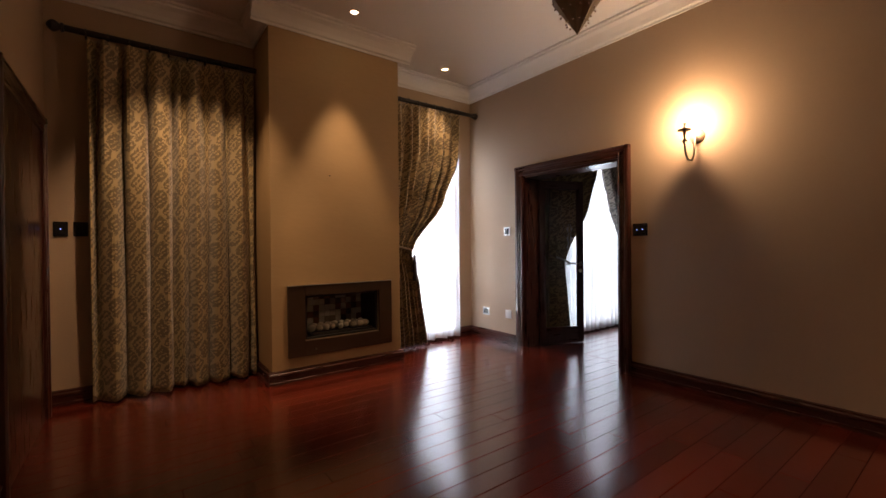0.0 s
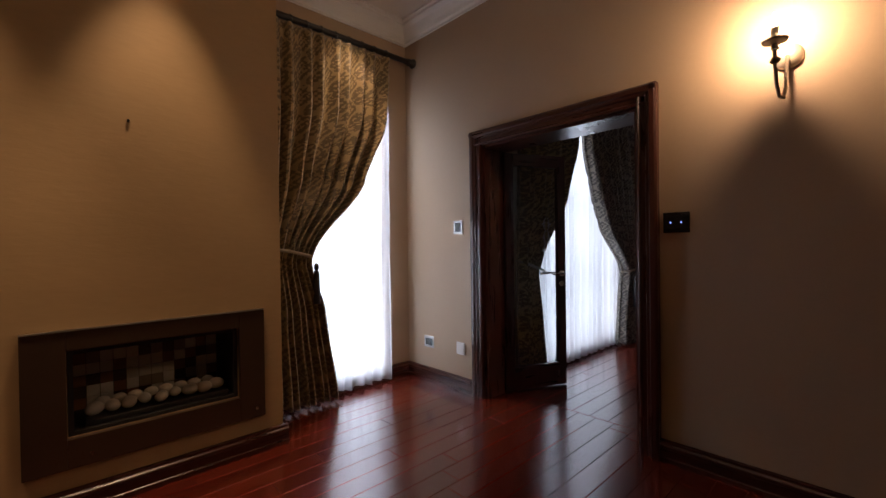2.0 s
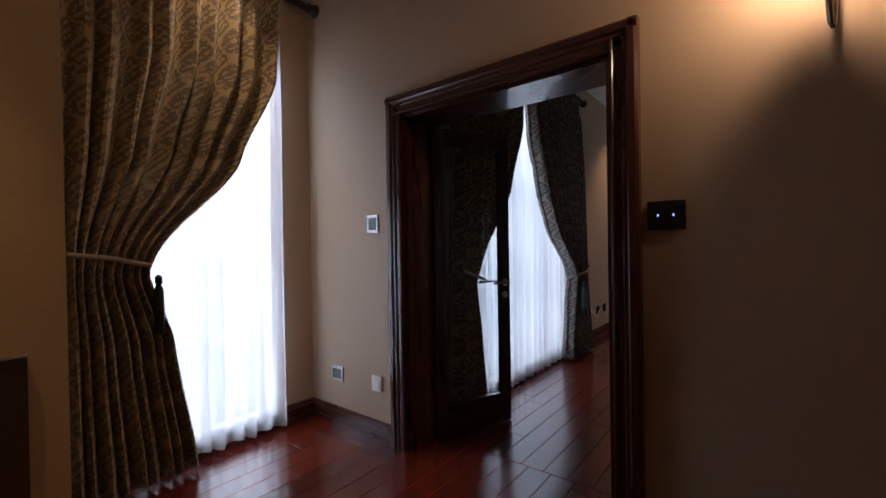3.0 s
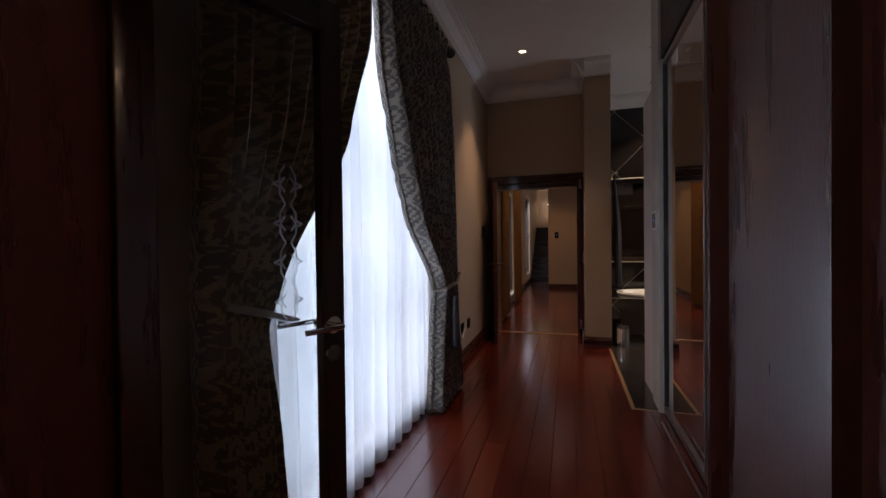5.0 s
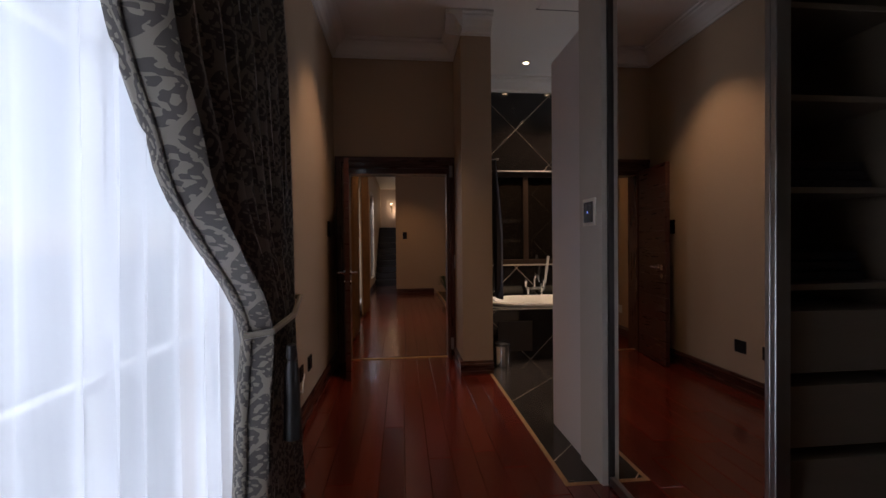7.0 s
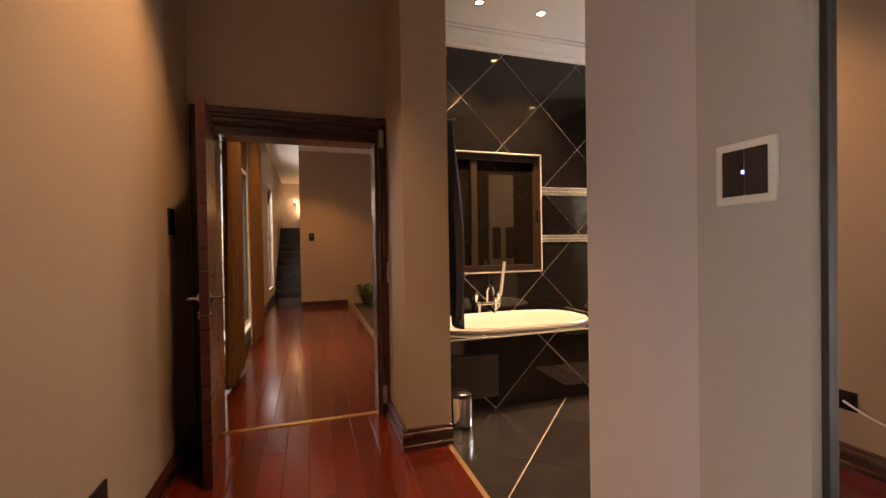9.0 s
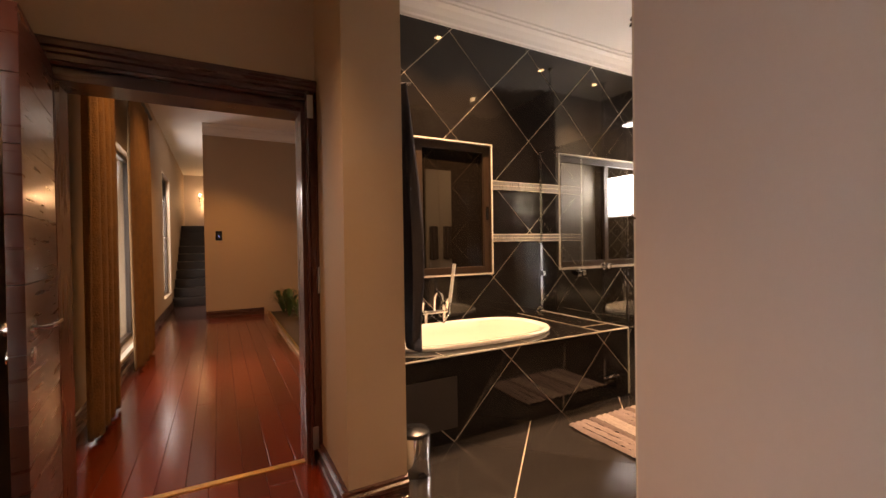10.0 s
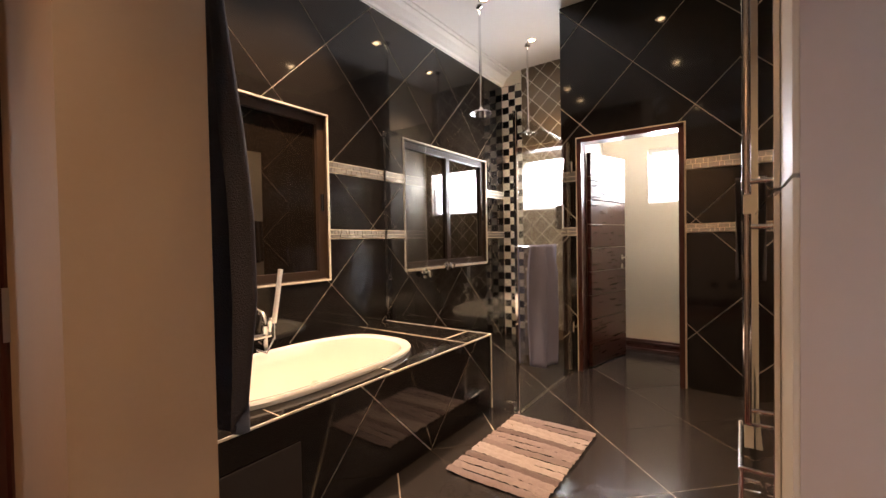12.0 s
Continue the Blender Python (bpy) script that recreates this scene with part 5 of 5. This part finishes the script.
towel("hand_towel", (GX - 0.05, -0.45, 1.13), 30, 40, blue, TOWEL_B, "slate-blue towel hung over the shower rail")


def dark(s, v):
    w = 0.07 + 0.21 * min(1, v * 1.7) - 0.13 * max(0, v - 0.75) * 4
    y = YP0 - 0.036 - 0.045 * math.sin(s * math.pi) * min(1, v * 2) - 0.022 * math.sin(s * 13 + 1.5 * v) * min(1, v * 2 + 0.2)
    return (8.225 + w * (s - 0.5) - 0.02 * v, y, 1.95 - 1.20 * v - 0.09 * v * math.sin(s * 3.1))


towel("bath_towel", (8.23, YP0, 1.78), 40, 36, dark, TOWEL, "charcoal bath towel hanging from a hook on the pier")
solo("towel_hook", tube(bmesh.new(), (8.235, YP0, 1.955), (8.235, YP0 - 0.09, 1.97), 0.007), CHROME, "chrome towel hook on the pier", "hook", smooth=True)

bn = thing("pedal_bin", (8.335, 1.70, 0), "small polished chrome pedal bin", "bin")
part("body", lathe(bmesh.new(), [(0.0, 0.0), (0.078, 0.0), (0.080, 0.012), (0.080, 0.20)], (8.335, 1.70, 0.001), 28), CHROME, bn, "", True)
part("lid", lathe(bmesh.new(), [(0.082, 0.20), (0.078, 0.218), (0.05, 0.232), (0.0, 0.236)], (8.335, 1.70, 0.001), 28), BLACKPL, bn, "dark domed lid", True)
part("pedal", boxes((8.24, 8.26, 1.68, 1.72, 0.01, 0.018)), BLACKPL, bn)

rug = thing("bath_mat", (8.06, 0.225, 0), "striped mauve, brown and cream tufted bath mat", "bath mat")
rcol = [mat("tuft_%d" % k, c, 0.97, var=0.35, bump=0.9, fine=180, scale=40) for k, c in enumerate(((0.30, 0.235, 0.225), (0.16, 0.115, 0.11), (0.42, 0.35, 0.33), (0.23, 0.175, 0.17)))]
rng = random.Random(8)
ang = radians(-0.5)
for k in range(14):
    bm = bmesh.new()
    nx = 40
    a, b = -0.405 + k * 0.0579, -0.405 + (k + 1) * 0.0579 - 0.002
    vr = []
    for i in range(nx + 1):
        x = -0.26 + 0.52 * i / nx
        row = []
        for j in range(5):
            y = a + (b - a) * j / 4
            z = 0.004 + 0.017 * (1 - abs(j - 2) / 2.4) ** 0.5 + rng.uniform(-0.003, 0.003)
            px, py = x + rng.uniform(-0.003, 0.003), y + 0.006 * math.sin(9 * x + k)
            row.append(bm.verts.new((8.06 + px * math.cos(ang) - py * math.sin(ang), 0.225 + px * math.sin(ang) + py * math.cos(ang), z)))
        vr.append(row)
    for p, q in zip(vr, vr[1:]):
        for j in range(4):
            bm.faces.new((p[j], p[j + 1], q[j + 1], q[j]))
    part("stripe", bm, rcol[(k * 3 + k // 3) % 4], rug, "", True)

# mirrored cupboard and cream tiles beside the opening
solo("edge_tiles", boxes((XBA, XBA + 0.007, 1.50, 1.671, 0.0, 1.238), (XBA, XBA + 0.007, 1.50, 1.671, 1.243, 2.35), bev=0.001), CREAM, "cream tile facing on the partition end", "wall tile", "structure")
mr = thing("mirror_cupboard", (XBA, 0.8, 0.7), "flush mirror-fronted bathroom cupboard with chrome bar handles", "cupboard")
for z0, z1, h0, h1 in ((1.243, 2.12, 1.295, 1.74), (0.66, 1.238, 0.76, 1.19)):
    dr = part("mirror_door", boxes((XBA + 0.007, XBA + 0.016, 0.20, 1.494, z0, z1), bev=0.001), MIRROR, mr, "mirror-faced door")
    bm = tube(bmesh.new(), (XBA + 0.046, 1.12, h0 - 0.03), (XBA + 0.046, 1.12, h1 + 0.03), 0.009)
    for z in (h0, h1):
        tube(bm, (XBA + 0.016, 1.12, z), (XBA + 0.046, 1.12, z), 0.006)
    part("handle", bm, CHROME, dr, "long chrome bar handle", True)
tc = thing("tall_cupboard", (XBA, -0.42, 0.1), "tall cream two-door bathroom cupboard", "cupboard")
for y0, y1 in ((-0.64, -0.424), (-0.42, -0.20)):
    part("door", boxes((XBA + 0.006, XBA + 0.045, y0, y1, 0.12, 2.33), bev=0.002), CREAM, tc, "plain cream door")
for y in (-0.55, -0.31):
    def small(s_, v, y=y):
        return (XBA + 0.068 + 0.010 * math.sin(s_ * 14 + 2 * v), y - 0.075 + 0.15 * s_, 1.46 - 0.50 * v - 0.02 * math.sin(3 * s_) * v)
    t_ = thing("dark_towel", (XBA + 0.06, y, 1.46), "small dark towel hanging on the cupboard door", "towel", "towels on the cupboard")
    cloth("cloth", 16, 20, small, TOWEL, t_)
    part("hook", tube(bmesh.new(), (XBA + 0.045, y, 1.455), (XBA + 0.075, y, 1.462), 0.005), CHROME, t_)
rk = thing("chrome_rack", (XBA + 0.05, 0.88, 0.38), "small chrome wire rack below the mirrored cupboard", "rack")
for z in (0.40, 0.58):
    part("hoop", pipe(bmesh.new(), [(XBA + 0.01, 0.72, z), (XBA + 0.06, 0.72, z), (XBA + 0.06, 1.04, z), (XBA + 0.01, 1.04, z)], 0.006, 8), CHROME, rk, "", True)
for y in (0.74, 0.88, 1.02):
    part("wire", pipe(bmesh.new(), [(XBA + 0.057, y, 0.58), (XBA + 0.057, y, 0.38), (XBA + 0.012, y, 0.38)], 0.004, 6), CHROME, rk, "", True)

# ---------------------------------------------------------------- hall
pt = thing("planter", (12.0, 1.5, 0), "sunken indoor planter bed with a pale timber edge", "planter", kind="structure")
part("edge", boxes((9.76, XHE - 0.005, 1.81, 1.842, 0.0, 0.05), bev=0.004), BRASS, pt, "pale gold timber edge")
part("soil", boxes((9.76, XHE - 0.005, 1.151, 1.81, -0.05, 0.03)), SOIL, pt)


def leafy(x, y, h, seed):
    """A low clump of arching strap leaves."""
    p = thing("pot_plant", (x, y, 0.03), "low leafy green plant growing in the planter bed", "plant", "planter plants")
    rng = random.Random(seed)
    for k in range(26):
        a, r, hh, w = rng.uniform(0, 6.28), rng.uniform(0.1, 0.26), h * rng.uniform(0.5, 1.0), rng.uniform(0.02, 0.035)
        bm = bmesh.new()
        prev = None
        for j in range(6):
            t = j / 5
            c = Vector((x + r * t * math.cos(a), y + r * t * math.sin(a), 0.03 + hh * math.sin(t * 2.1)))
            sdv = Vector((-math.sin(a), math.cos(a), 0)) * w * math.sin(math.pi * (0.12 + 0.85 * t))
            cur = (bm.verts.new(c - sdv), bm.verts.new(c + Vector((0, 0, -0.006))), bm.verts.new(c + sdv))
            if prev:
                bm.faces.new((prev[0], prev[1], cur[1], cur[0]))
                bm.faces.new((prev[1], prev[2], cur[2], cur[1]))
            prev = cur
        part("leaf", bm, LEAF, p, "", True)


for k, (x, y, h) in enumerate(((11.2, 1.5, 0.3), (12.2, 1.55, 0.36), (13.0, 1.5, 0.42), (13.6, 1.58, 0.5), (14.0, 1.62, 0.45))):
    leafy(x, y, h, 50 + k)

st = thing("staircase", (17, 3.1, 0), "dark staircase with a polished steel balustrade", "staircase")
for k in range(10):
    part("step", boxes((16.2 + k * 0.28, 16.52 + k * 0.28, 2.75, 3.41, k * 0.175, k * 0.175 + 0.17), bev=0.006), EBONY, st)
for k in range(0, 10, 1):
    x, z = 16.35 + k * 0.28, 0.17 + k * 0.175
    part("baluster", tube(bmesh.new(), (x, 2.79, z), (x, 2.79, z + 0.92), 0.012), CHROME, st, "", True)
part("handrail", tube(bmesh.new(), (16.2, 2.79, 1.0), (19.0, 2.79, 2.76), 0.025), CHROME, st, "polished steel handrail", True)

hatch = thing("ceiling_hatch", (7.6, 1.2, H), "flush white ceiling hatch with a thin shadow gap", "hatch", kind="structure")
part("panel", boxes((7.35, 7.95, 0.75, 1.45, H - 0.006, H - 0.0005)), WHITE, hatch)
part("shadow_gap", boxes((7.335, 7.348, 0.735, 1.465, H - 0.004, H - 0.0005), (7.952, 7.965, 0.735, 1.465, H - 0.004, H - 0.0005)), SOOT, hatch, "dark shadow gap")

# ---------------------------------------------------------------- timber floors
def planks(name, x0, x1, y0, y1, label, seed, w=0.13, holes=()):
    rng = random.Random(seed)
    fl = solo(name, boxes((x0, x1, y0, y1, -0.09, -0.016)), SUBFLOOR, label, "floor", "structure")
    shared = {}
    y = y0
    while y < y1 - 0.01:
        yb = min(y + w, y1)
        x = x0 - rng.uniform(0, 1.2)
        while x < x1:
            n = rng.choice((1.2, 1.5, 1.8, 2.1))
            a, b = max(x, x0), min(x + n, x1)
            if b - a > 0.02:
                key = (round(b - a, 3), round(yb - y, 3))
                if key not in shared:
                    bm = bmesh.new()
                    box(bm, 0.0008, key[0] - 0.0008, 0.0008, key[1] - 0.0008, -0.016, 0.0)
                    bmesh.ops.bevel(bm, geom=[ed for ed in bm.edges if all(v.co.z > -0.001 for v in ed.verts)], offset=0.0018, segments=1, affect="EDGES")
                    shared[key] = finish("plank", bm, PLANK)
                ob = new("plank", shared[key])
                ob.parent = fl
                ob.location = (a, y, 0)
            x += n
        y = yb
    return fl


planks("floor", XW, X1B, YSO, Y1, "polished red mahogany plank floor", 1)
planks("floor_dressing", X1B, XE + 0.07, 1.868, YN, "polished red mahogany plank floor", 2)
planks("floor_wardrobe", X1B, 6.36, -0.72, 1.868, "polished red mahogany plank floor before the wardrobe", 4)
planks("floor_hall", XE + 0.07, XHE, 1.84, YHN, "polished red mahogany plank floor of the hall", 3)
solo("floor_stair_hall", boxes((XHE, 20.0, 1.15, YHN, -0.09, 0.0)), mat("dark_hall_floor", (0.03, 0.015, 0.012), 0.12, var=0.2), "dark glossy floor of the stair hall", "floor", "structure")
